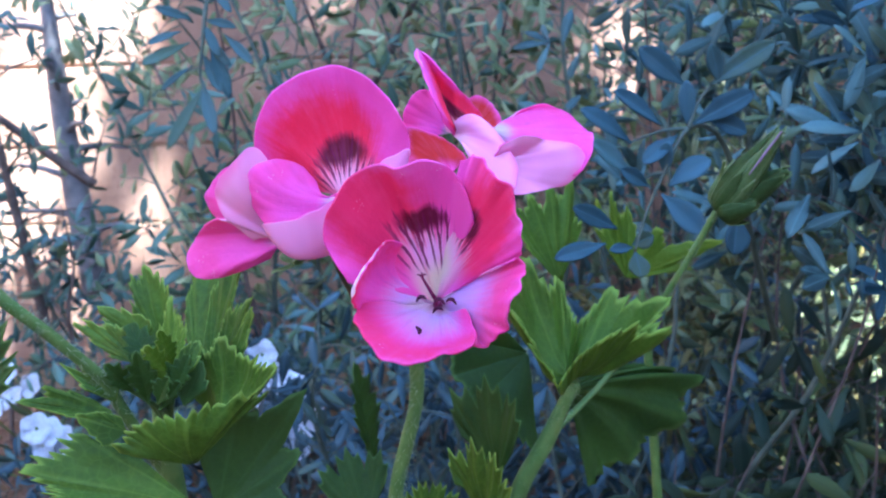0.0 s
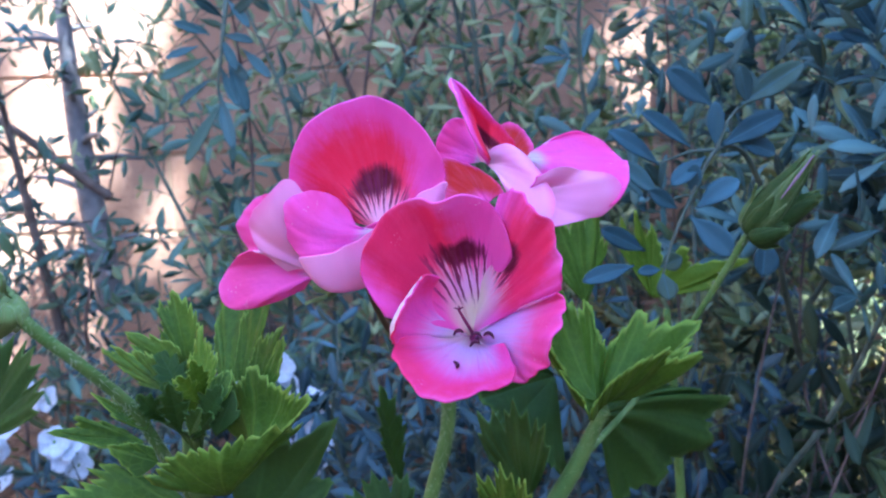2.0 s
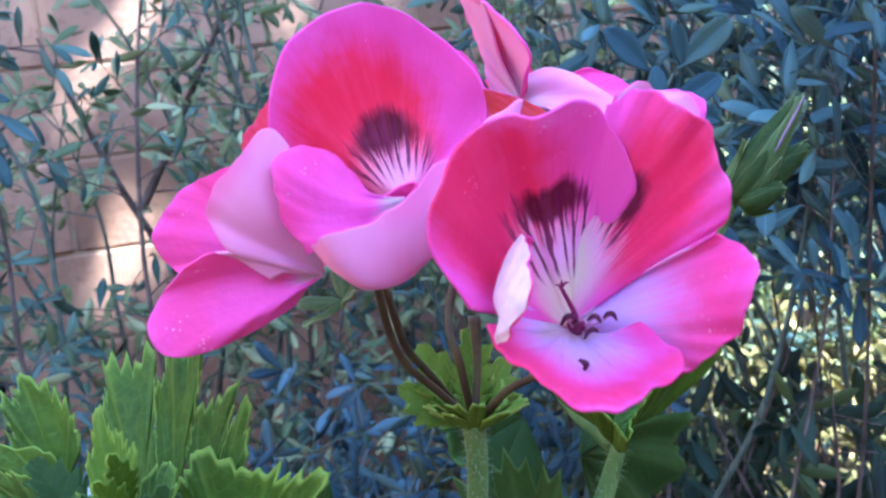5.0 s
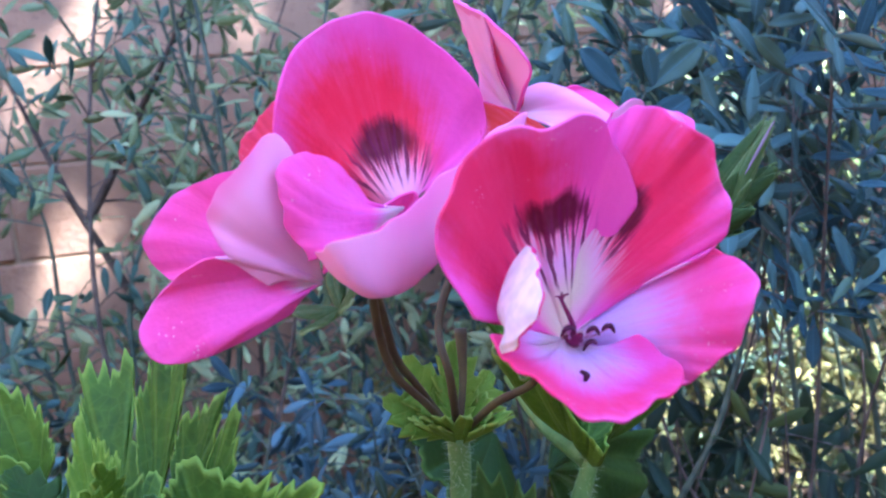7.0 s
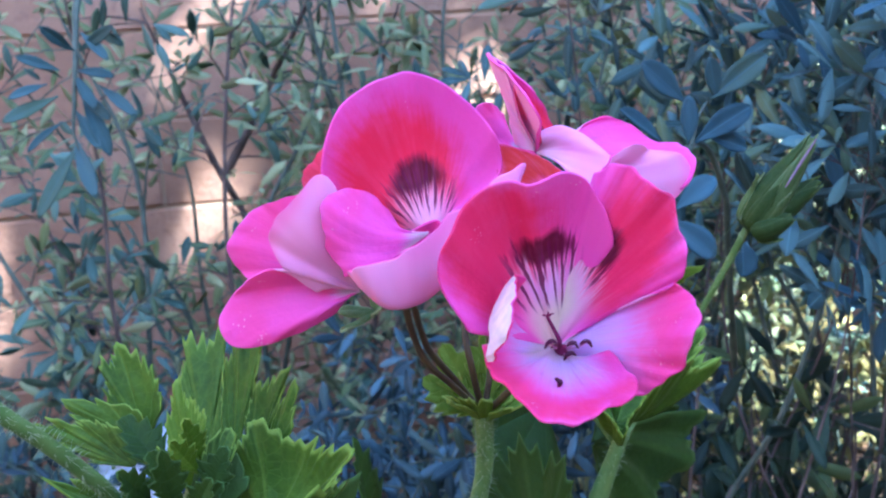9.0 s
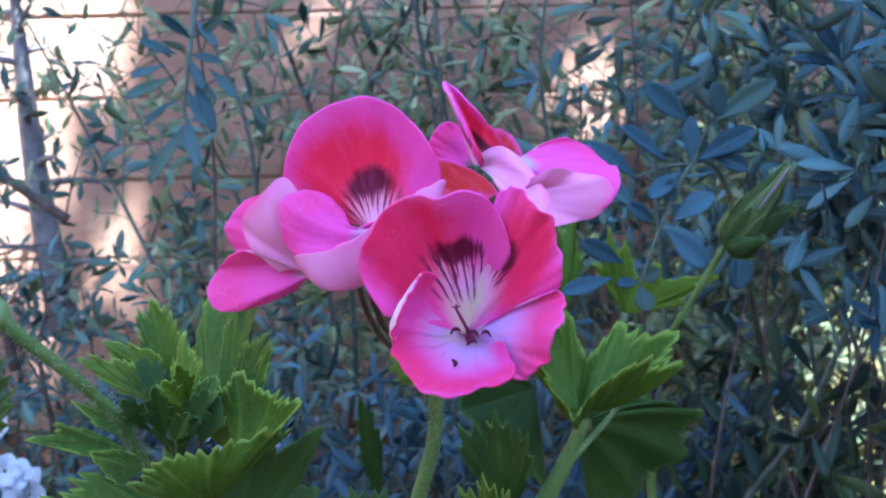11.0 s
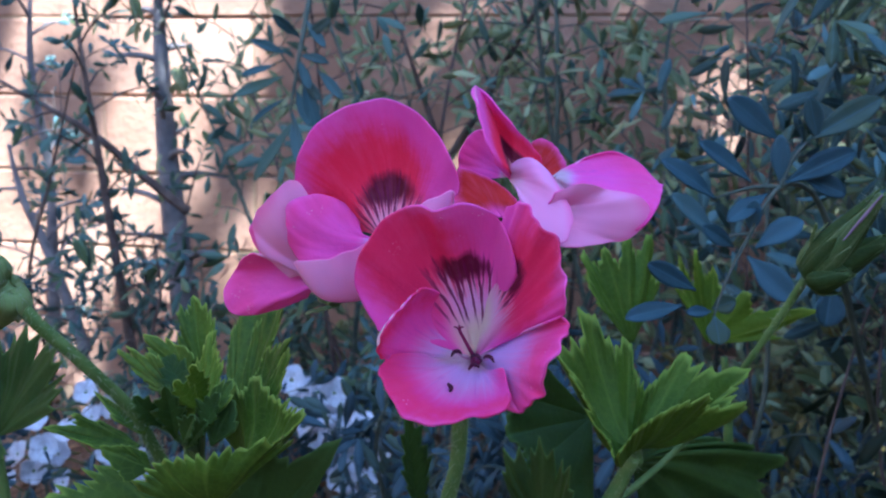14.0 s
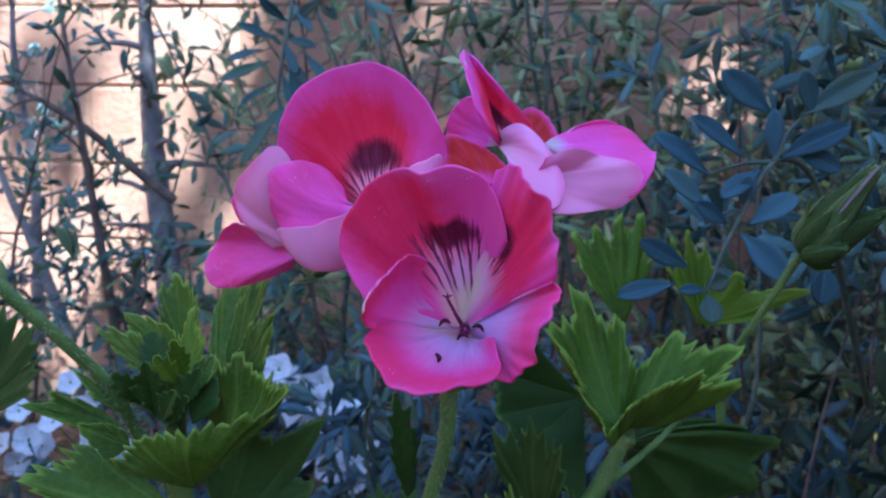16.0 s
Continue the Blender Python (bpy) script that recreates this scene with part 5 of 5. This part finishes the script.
sprig = thing("shrub_branch", "blue-green leafy branch reaching out of the shrub", "branch")
stem("twig", [(0.17, 0.52, 0.40), (0.1206, 0.4200, 0.5039), (0.1074, 0.4050, 0.5251), (0.0922, 0.3880, 0.5284), (0.0822, 0.3840, 0.5109), (0.0746, 0.3800, 0.4946), (0.0699, 0.3760, 0.4807)], [0.0018, 0.0014, 0.0011, 0.0009, 0.0008, 0.0006, 0.0004], TWIG, sprig)
stem("twig", [(0.0922, 0.3880, 0.5284), (0.0968, 0.3920, 0.5384), (0.1027, 0.3940, 0.5457)], [0.0009, 0.0007, 0.0004], TWIG, sprig)
stem("twig", [(0.0922, 0.3880, 0.5284), (0.0818, 0.3880, 0.5277), (0.0682, 0.3880, 0.5231)], [0.0009, 0.0007, 0.0004], TWIG, sprig)
stem("twig", [(0.0822, 0.3840, 0.5109), (0.0762, 0.3840, 0.5100), (0.0688, 0.3840, 0.5055)], [0.0008, 0.0006, 0.0004], TWIG, sprig)
spoon(sprig, (0.0924, 0.3900, 0.5296), (0.0906, 0.3840, 0.5471), 0.0072, 200)
spoon(sprig, (0.0940, 0.3900, 0.5296), (0.1182, 0.3900, 0.5426), 0.0104, 201)
spoon(sprig, (0.0906, 0.3890, 0.5458), (0.0715, 0.3790, 0.5605), 0.0104, 202)
spoon(sprig, (0.0817, 0.3870, 0.5299), (0.0615, 0.3770, 0.5446), 0.0090, 203)
spoon(sprig, (0.0690, 0.3840, 0.5234), (0.0501, 0.3740, 0.5388), 0.0095, 204)
spoon(sprig, (0.0697, 0.3840, 0.5108), (0.0521, 0.3740, 0.5252), 0.0090, 205)
spoon(sprig, (0.1013, 0.3920, 0.5455), (0.1264, 0.3930, 0.5615), 0.0104, 206)
spoon(sprig, (0.1053, 0.3930, 0.5456), (0.1002, 0.3860, 0.5610), 0.0077, 207)
spoon(sprig, (0.0846, 0.3870, 0.5053), (0.1007, 0.3860, 0.5167), 0.0104, 208)
spoon(sprig, (0.0829, 0.3870, 0.5105), (0.0828, 0.3810, 0.5235), 0.0068, 209)
spoon(sprig, (0.0590, 0.3810, 0.4832), (0.0385, 0.3700, 0.4803), 0.0081, 210)
spoon(sprig, (0.0636, 0.3820, 0.4891), (0.0454, 0.3720, 0.4997), 0.0086, 211)
spoon(sprig, (0.0701, 0.3840, 0.4819), (0.0779, 0.3800, 0.4863), 0.0081, 212)
spoon(sprig, (0.0702, 0.3840, 0.4808), (0.0608, 0.3760, 0.4819), 0.0050, 213)
spoon(sprig, (0.0711, 0.3840, 0.4791), (0.0730, 0.3780, 0.4697), 0.0099, 214)
spoon(sprig, (0.0820, 0.3870, 0.5022), (0.0984, 0.3850, 0.4863), 0.0117, 215)
spoon(sprig, (0.1142, 0.3940, 0.4911), (0.1125, 0.3880, 0.4766), 0.0122, 216)
spoon(sprig, (0.0768, 0.3860, 0.5055), (0.0652, 0.3770, 0.5136), 0.0068, 217)
spoon(sprig, (0.1002, 0.3920, 0.5322), (0.1161, 0.3900, 0.5265), 0.0090, 218)
spoon(sprig, (0.0881, 0.3890, 0.5257), (0.0733, 0.3790, 0.5157), 0.0081, 219)

hang = thing("shrub_branch", "hanging branch with long blue-green leaves before the wall", "branch")
stem("twig", [(-0.1742, 0.7200, 0.6823), (-0.1853, 0.6800, 0.6326), (-0.1864, 0.6600, 0.5927), (-0.1894, 0.6500, 0.5548), (-0.1878, 0.6500, 0.5432)], [0.003, 0.0022, 0.0016, 0.001, 0.0005], TWIG, hang)
spoon(hang, (-0.1954, 0.6600, 0.5926), (-0.2151, 0.6450, 0.6010), 0.0078, 300, HANGING)
spoon(hang, (-0.1981, 0.6600, 0.5771), (-0.2281, 0.6450, 0.5627), 0.0102, 301, HANGING)
spoon(hang, (-0.1970, 0.6600, 0.5615), (-0.2168, 0.6450, 0.5462), 0.0078, 302, HANGING)
spoon(hang, (-0.1900, 0.6600, 0.5470), (-0.2158, 0.6450, 0.5048), 0.0109, 303, HANGING)
spoon(hang, (-0.2038, 0.6600, 0.5848), (-0.2228, 0.6450, 0.5785), 0.0066, 304, HANGING)
spoon(hang, (-0.1844, 0.6600, 0.5772), (-0.1683, 0.6450, 0.5401), 0.0109, 305, HANGING)
spoon(hang, (-0.1869, 0.6600, 0.5803), (-0.1662, 0.6450, 0.5608), 0.0085, 306, HANGING)
spoon(hang, (-0.1733, 0.6600, 0.5823), (-0.1515, 0.6450, 0.5629), 0.0078, 307, HANGING)
spoon(hang, (-0.1851, 0.6600, 0.6034), (-0.1999, 0.6450, 0.6172), 0.0078, 308, HANGING)
spoon(hang, (-0.1830, 0.6600, 0.6034), (-0.1581, 0.6450, 0.6152), 0.0078, 309, HANGING)
spoon(hang, (-0.1809, 0.6600, 0.6149), (-0.1641, 0.6450, 0.5985), 0.0073, 310, HANGING)
spoon(hang, (-0.1872, 0.6600, 0.5900), (-0.1742, 0.6450, 0.5683), 0.0078, 311, HANGING)
spoon(hang, (-0.1895, 0.6600, 0.5686), (-0.1744, 0.6450, 0.5435), 0.0085, 312, HANGING)
spoon(hang, (-0.1917, 0.6600, 0.5529), (-0.1806, 0.6450, 0.5143), 0.0102, 313, HANGING)
spoon(hang, (-0.1860, 0.6600, 0.5919), (-0.1622, 0.6450, 0.5873), 0.0078, 314, HANGING)

shrub("fine-leaved blue-green shrub along the foot of the wall", canes_in(7, (-0.62, 0.74), (-0.16, 0.98), 0.28, 0.08), BUSH_J, BASE, 25, 0.05, 0.019, 0.016, GROUND + 0.02, radius=0.002, leaves_per=8)
shrub("yellow-green undergrowth with narrow leaves", canes_in(44, (0.16, 0.74), (0.78, 1.04), 0.20, 0.07), STRAW_J, BASE, 26, 0.05, 0.021, 0.014, GROUND + 0.01, radius=0.002, leaves_per=7)

shrub("dark blue-green hedge growth along the wall", canes_in(12, (0.10, 0.92), (0.95, 1.08), 0.46, 0.08), BUSH_J, BASE, 33, 0.07, 0.024, 0.014, GROUND + 0.02, radius=0.0026, leaves_per=7, lift=0.3, turn=0.8)

# Near-black leaves paint the dimness under the shrub.
shrub("undergrowth below the shrub, its green darkened for shade", canes_in(15, (0.14, 0.58), (0.34, 0.74), 0.14, 0.07), SHADE_J, BASE, 35, 0.05, 0.021, 0.010, GROUND + 0.01, radius=0.0018, leaves_per=8, lift=0.3, turn=0.8)

shrub("fine-leaved teal shrub growing through the blue-green one", gathered(canes_in(10, (0.10, 0.50), (0.62, 0.63), 0.62, 0.10)[:6]), TEAL_J, NARROW, 36, 0.05, 0.017, 0.013, GROUND + 0.28, radius=0.0022, leaves_per=8, lift=0.4, turn=0.9)

rng = np.random.default_rng(52)
# Dark leaf colour here imitates the fall-off of light down the bush.
shrub("lower growth of the bush, shade put into its dark green", canes_in(13, (0.12, 0.46), (0.32, 0.56), 0.29, 0.07), SHADE_J, BASE, 39, 0.05, 0.026, 0.016, GROUND + 0.12, radius=0.0014, leaves_per=7, lift=-0.3, turn=0.8, bark=BARK)
shrub("sunlit yellow-green shrub beyond the blue-green one", canes_in(9, (0.30, 0.72), (0.66, 0.90), 0.50, 0.08), LIME_J, BASE, 38, 0.055, 0.019, 0.016, GROUND + 0.20, radius=0.0022, leaves_per=7, lift=0.4, turn=0.9)

# ---- trunks before the wall ----
small = leaflet(1.0, 0.30, 0.10, 0.10, 5, 3)
shrub("slim grey tree trunk with small blue-green leaves", [((-0.4130, 0.9500, 0.3281), (-0.4393, 0.9500, 0.6956))], TEAL_J, small, 41, 0.05, 0.019, 0.017, GROUND + 0.1, category="tree", name="tree", radius=0.016, bark=BUSH_BARK, leaves_per=7, wobble=0.25)
shrub("dark leaning stem with fine small leaves", [((-0.3966, 0.8000, 0.3295), (-0.4451, 0.8000, 0.6729)), ((-0.3481, 0.8200, 0.4600), (-0.5379, 0.8000, 0.5846))], TEAL_J, small, 42, 0.055, 0.020, 0.022, GROUND + 0.1, name="shrub", radius=0.0048, bark=BARK, leaves_per=7, wobble=0.3)
shrub("grey stem with small leaves at the edge of the garden", [((-0.5402, 0.9000, 0.2954), (-0.5484, 0.9000, 0.6892)), ((-0.4798, 0.8600, 0.3092), (-0.5555, 0.8600, 0.5162))], BUSH_J, small, 43, 0.055, 0.020, 0.024, GROUND + 0.1, name="shrub", radius=0.007, bark=BUSH_BARK, leaves_per=7, wobble=0.4)

# ---- white flowers ----
shrub("low dark green bedding plant under white flowers", canes_in(22, (-0.50, 0.62), (-0.10, 0.82), 0.19, 0.05), DEEP_J, BASE, 44, 0.04, 0.018, 0.012, GROUND + 0.01, name="bedding_plant", category="plant", radius=0.0018)
white_first = None


def white_flower(at, face, scale):
    """A five-petalled white flower on a thin stalk."""
    global white_first
    if white_first is None:
        white_first = thing("white_flower", "white five-petalled flower among dark leaves", "flower", group="white flowers")
        P, UV = leaflet(0.0125, 0.0125, 0.10, 0.12, 9, 7)
        me = sheet(P, UV, 0.0004, [WHITE_PETAL], "petal")
        for i in range(5):
            ob = child("petal", me, white_first)
            ob.matrix_local = pose(0, 0, 0, 0, -22 + 6 * (i % 2), 72 * i)
        child("centre", mesh_of("centre", *tube_data([(0, 0, -0.0015), (0, 0, 0.0008), (0, 0, 0.0016)], [0.0012, 0.0015, 0.0006], 8)[:2], [STEM]), white_first, "greenish flower centre")
        V, F = tube_data([(0, 0, -0.001), (0.002, 0, -0.03), (0.001, 0.002, -0.07)], [0.0008, 0.0008, 0.001], 6)[:2]
        child("stalk", mesh_of("stalk", V, F, [STEM]), white_first)
        ob = white_first
    else:
        ob = copy_thing(white_first, Matrix())
    q = Vector(face).to_track_quat("Z", "Y").to_matrix().to_4x4()
    ob.matrix_basis = Matrix.Translation(at) @ q @ Matrix.Scale(scale, 4)


wr = random.Random(9)
white_flower((-0.1946, 0.6960, 0.3388), (wr.uniform(-0.6, 0.4), -1, wr.uniform(0.3, 1.2)), wr.uniform(0.85, 1.15))
white_flower((-0.1787, 0.6960, 0.3331), (wr.uniform(-0.6, 0.4), -1, wr.uniform(0.3, 1.2)), wr.uniform(0.85, 1.15))
white_flower((-0.1661, 0.6960, 0.3205), (wr.uniform(-0.6, 0.4), -1, wr.uniform(0.3, 1.2)), wr.uniform(0.85, 1.15))
white_flower((-0.2043, 0.7080, 0.3207), (wr.uniform(-0.6, 0.4), -1, wr.uniform(0.3, 1.2)), wr.uniform(0.85, 1.15))
white_flower((-0.1943, 0.7200, 0.2941), (wr.uniform(-0.6, 0.4), -1, wr.uniform(0.3, 1.2)), wr.uniform(0.85, 1.15))
white_flower((-0.1525, 0.7080, 0.2968), (wr.uniform(-0.6, 0.4), -1, wr.uniform(0.3, 1.2)), wr.uniform(0.85, 1.15))
white_flower((-0.1439, 0.7140, 0.2696), (wr.uniform(-0.6, 0.4), -1, wr.uniform(0.3, 1.2)), wr.uniform(0.85, 1.15))
white_flower((-0.1658, 0.7260, 0.2751), (wr.uniform(-0.6, 0.4), -1, wr.uniform(0.3, 1.2)), wr.uniform(0.85, 1.15))
white_flower((-0.1525, 0.7260, 0.2474), (wr.uniform(-0.6, 0.4), -1, wr.uniform(0.3, 1.2)), wr.uniform(0.85, 1.15))
white_flower((-0.3885, 0.7080, 0.3197), (wr.uniform(-0.6, 0.4), -1, wr.uniform(0.3, 1.2)), wr.uniform(0.85, 1.15))
white_flower((-0.3766, 0.7260, 0.3028), (wr.uniform(-0.6, 0.4), -1, wr.uniform(0.3, 1.2)), wr.uniform(0.85, 1.15))
white_flower((-0.4200, 0.6960, 0.2728), (wr.uniform(-0.6, 0.4), -1, wr.uniform(0.3, 1.2)), wr.uniform(0.85, 1.15))
white_flower((-0.4355, 0.7020, 0.2496), (wr.uniform(-0.6, 0.4), -1, wr.uniform(0.3, 1.2)), wr.uniform(0.85, 1.15))
white_flower((-0.3596, 0.7020, 0.2609), (wr.uniform(-0.6, 0.4), -1, wr.uniform(0.3, 1.2)), wr.uniform(0.85, 1.15))
white_flower((-0.3514, 0.7140, 0.2496), (wr.uniform(-0.6, 0.4), -1, wr.uniform(0.3, 1.2)), wr.uniform(0.85, 1.15))
white_flower((-0.1738, 0.7020, 0.3042), (wr.uniform(-0.6, 0.4), -1, wr.uniform(0.3, 1.2)), wr.uniform(0.85, 1.15))
white_flower((-0.4471, 0.7020, 0.3029), (wr.uniform(-0.6, 0.4), -1, wr.uniform(0.3, 1.2)), wr.uniform(0.85, 1.15))
white_flower((-0.1836, 0.6900, 0.3391), (wr.uniform(-0.6, 0.4), -1, wr.uniform(0.3, 1.2)), wr.uniform(0.85, 1.15))
white_flower((-0.3978, 0.6960, 0.2891), (wr.uniform(-0.6, 0.4), -1, wr.uniform(0.3, 1.2)), wr.uniform(0.85, 1.15))
white_flower((-0.4657, 0.7080, 0.2346), (wr.uniform(-0.6, 0.4), -1, wr.uniform(0.3, 1.2)), wr.uniform(0.85, 1.15))

white_flower((-0.2060, 0.6960, 0.3458), (wr.uniform(-0.6, 0.4), -1, wr.uniform(0.3, 1.2)), wr.uniform(0.85, 1.15))
white_flower((-0.1701, 0.6900, 0.3400), (wr.uniform(-0.6, 0.4), -1, wr.uniform(0.3, 1.2)), wr.uniform(0.85, 1.15))
white_flower((-0.1649, 0.7030, 0.3045), (wr.uniform(-0.6, 0.4), -1, wr.uniform(0.3, 1.2)), wr.uniform(0.85, 1.15))
white_flower((-0.1775, 0.6920, 0.3209), (wr.uniform(-0.6, 0.4), -1, wr.uniform(0.3, 1.2)), wr.uniform(0.85, 1.15))
white_flower((-0.1473, 0.6880, 0.3177), (wr.uniform(-0.6, 0.4), -1, wr.uniform(0.3, 1.2)), wr.uniform(0.85, 1.15))
white_flower((-0.1376, 0.7030, 0.2929), (wr.uniform(-0.6, 0.4), -1, wr.uniform(0.3, 1.2)), wr.uniform(0.85, 1.15))
white_flower((-0.1620, 0.7260, 0.2538), (wr.uniform(-0.6, 0.4), -1, wr.uniform(0.3, 1.2)), wr.uniform(0.85, 1.15))
white_flower((-0.2008, 0.7210, 0.3027), (wr.uniform(-0.6, 0.4), -1, wr.uniform(0.3, 1.2)), wr.uniform(0.85, 1.15))
white_flower((-0.4639, 0.7190, 0.3063), (wr.uniform(-0.6, 0.4), -1, wr.uniform(0.3, 1.2)), wr.uniform(0.85, 1.15))
white_flower((-0.4272, 0.6950, 0.2969), (wr.uniform(-0.6, 0.4), -1, wr.uniform(0.3, 1.2)), wr.uniform(0.85, 1.15))
white_flower((-0.4174, 0.7090, 0.2634), (wr.uniform(-0.6, 0.4), -1, wr.uniform(0.3, 1.2)), wr.uniform(0.85, 1.15))
white_flower((-0.4458, 0.6970, 0.2655), (wr.uniform(-0.6, 0.4), -1, wr.uniform(0.3, 1.2)), wr.uniform(0.85, 1.15))
white_flower((-0.4030, 0.6930, 0.2461), (wr.uniform(-0.6, 0.4), -1, wr.uniform(0.3, 1.2)), wr.uniform(0.85, 1.15))
white_flower((-0.3571, 0.6900, 0.2800), (wr.uniform(-0.6, 0.4), -1, wr.uniform(0.3, 1.2)), wr.uniform(0.85, 1.15))
white_flower((-0.3502, 0.6950, 0.2740), (wr.uniform(-0.6, 0.4), -1, wr.uniform(0.3, 1.2)), wr.uniform(0.85, 1.15))
white_flower((-0.3556, 0.7270, 0.2557), (wr.uniform(-0.6, 0.4), -1, wr.uniform(0.3, 1.2)), wr.uniform(0.85, 1.15))
white_flower((-0.3928, 0.7220, 0.2930), (wr.uniform(-0.6, 0.4), -1, wr.uniform(0.3, 1.2)), wr.uniform(0.85, 1.15))
white_flower((-0.1938, 0.7210, 0.2675), (wr.uniform(-0.6, 0.4), -1, wr.uniform(0.3, 1.2)), wr.uniform(0.85, 1.15))
white_flower((-0.1724, 0.7210, 0.2597), (wr.uniform(-0.6, 0.4), -1, wr.uniform(0.3, 1.2)), wr.uniform(0.85, 1.15))

# ---- dry leaves on the soil ----
lr = np.random.default_rng(17)
litter = thing("leaf_litter", "dry brown fallen leaves on the soil", "leaves", kind="stuff")
join_leaves("dry_leaves", leaflet(1.0, 0.45, 0.25, 0.3, 5, 3), [(np.array((lr.uniform(-0.7, 0.9), lr.uniform(0.3, 1.13), GROUND + lr.uniform(0.004, 0.025))), unit(lr.normal(size=3) * (1, 1, 0.25)), unit(lr.normal(size=3) * 0.5 + (0, 0, 1)), lr.uniform(0.012, 0.030)) for _ in range(1500)], LITTER, litter)

# ---- wall blocks ----
def blocks():
    rng2 = random.Random(3)
    made = {}
    course, length = 0.0985, 0.405
    for j in range(15):
        z0 = 0.1745 + (j - 0) * course
        off = (0.202 if j % 2 else 0.0) - 0.415
        for i in range(-5, 8):
            key = rng2.randrange(6)
            if key not in made:
                bm = bmesh.new()
                bmesh.ops.create_cube(bm, size=1)
                for v in bm.verts:
                    v.co = Vector((v.co.x * (length - 0.0035), v.co.y * 0.03, v.co.z * (course - 0.003)))
                bmesh.ops.bevel(bm, geom=bm.edges[:], offset=0.0025, segments=1, affect="EDGES")
                for v in bm.verts:
                    v.co += Vector((noise.noise(v.co * 30 + Vector((key, 0, 0))), noise.noise(v.co * 25 + Vector((0, key, 0))), noise.noise(v.co * 28 + Vector((0, 0, key))))) * 0.0025
                me = bpy.data.meshes.new("block")
                bm.to_mesh(me)
                bm.free()
                me.materials.append(ADOBE)
                made[key] = me
            ob = new("block", made[key])
            ob.parent = wall_back
            ob.location = (off + (i + 0.5) * length, WALL_Y + 0.0135 + rng2.uniform(-0.001, 0.001), z0 + course / 2)


# ---- unseen tree, added so that its crown shades the bed ----
E1 = np.array((math.cos(radians(SUN_AZ)), math.sin(radians(SUN_AZ)), 0.0))
T = np.array(toward)
E2 = unit(np.array((0, 0, 1.0)) - T[2] * T)
vr = np.random.default_rng(5)
crown_at = []
# Holes left in the added crown where sun should reach wall and undergrowth.
openings = [(0.440, 1.150, 0.085, 0.044), (0.505, 1.255, 0.050, 0.048), (0.68, 1.16, 0.065, 0.060), (0.415, 1.32, 0.056, 0.038), (0.425, 1.240, 0.040, 0.040), (0.80, 0.68, 0.07, 0.06), (0.75, 1.08, 0.06, 0.06), (0.93, 0.50, 0.28, 0.15), (0.72, 0.57, 0.16, 0.10)]
gaps = [(vr.uniform(0.52, 1.3), vr.uniform(0.72, 1.45), vr.uniform(0.020, 0.042), vr.uniform(0.020, 0.040)) for _ in range(44)]


def in_gap(a, b, places, more=0.0):
    return any(((a - p) / (w + more)) ** 2 + ((b - q) / (h + more)) ** 2 < 1 for p, q, w, h in places)


def crown_leaf(a, b, small, big):
    crown_at.append((a * E1 + b * E2 + (4.5 + vr.normal() * 0.2) * T, unit(vr.normal(size=3)), unit(T + vr.normal(size=3) * 0.35), vr.uniform(small, big)))


while len(crown_at) < 6500:
    a, b = vr.uniform(-0.9, 1.9), vr.uniform(-0.5, 1.85)
    top = 1.12 + 0.05 * math.sin(a * 9) if a < 0.37 + 0.02 * math.sin(b * 14) else 1.85
    hole = in_gap(a, b, gaps) or in_gap(a, b, openings, 0.06)
    if (b < top and not (hole and vr.random() < 0.96)) or (b > top and vr.random() < (0.022 if b < 1.385 + 0.04 * math.sin(a * 23) or a > 0.14 else 0.09)):
        crown_leaf(a, b, 0.11, 0.17)
for lo_a, wide, lo_b, tall, count in ((0.304, 0.19, 0.95, 0.90, 1900), (0.34, 0.46, 1.02, 0.42, 1900)):
    for _ in range(count):
        a, b = lo_a + 0.012 * vr.normal() + wide * vr.random(), lo_b + tall * vr.random()
        if not in_gap(a, b, gaps + openings):
            crown_leaf(a, b, 0.04, 0.07)
for _ in range(260):
    crown_leaf(vr.uniform(0.54, 1.22), vr.uniform(0.36, 0.68), 0.03, 0.06)
shade_tree = thing("tree", "unseen tree added behind the viewer to shade the bed", "tree")
join_leaves("crown", leaflet(1.0, 0.6, 0.1, 0.12, 4, 3), crown_at, OLIVE_J, shade_tree)
mid = 0.5 * E1 + 0.4 * E2 + 4.5 * T
stem("trunk", [(mid[0] + 0.3, mid[1] - 0.5, GROUND), (mid[0] + 0.2, mid[1] - 0.3, 3.0), tuple(mid)], [0.16, 0.12, 0.03], BARK, shade_tree)

blocks()
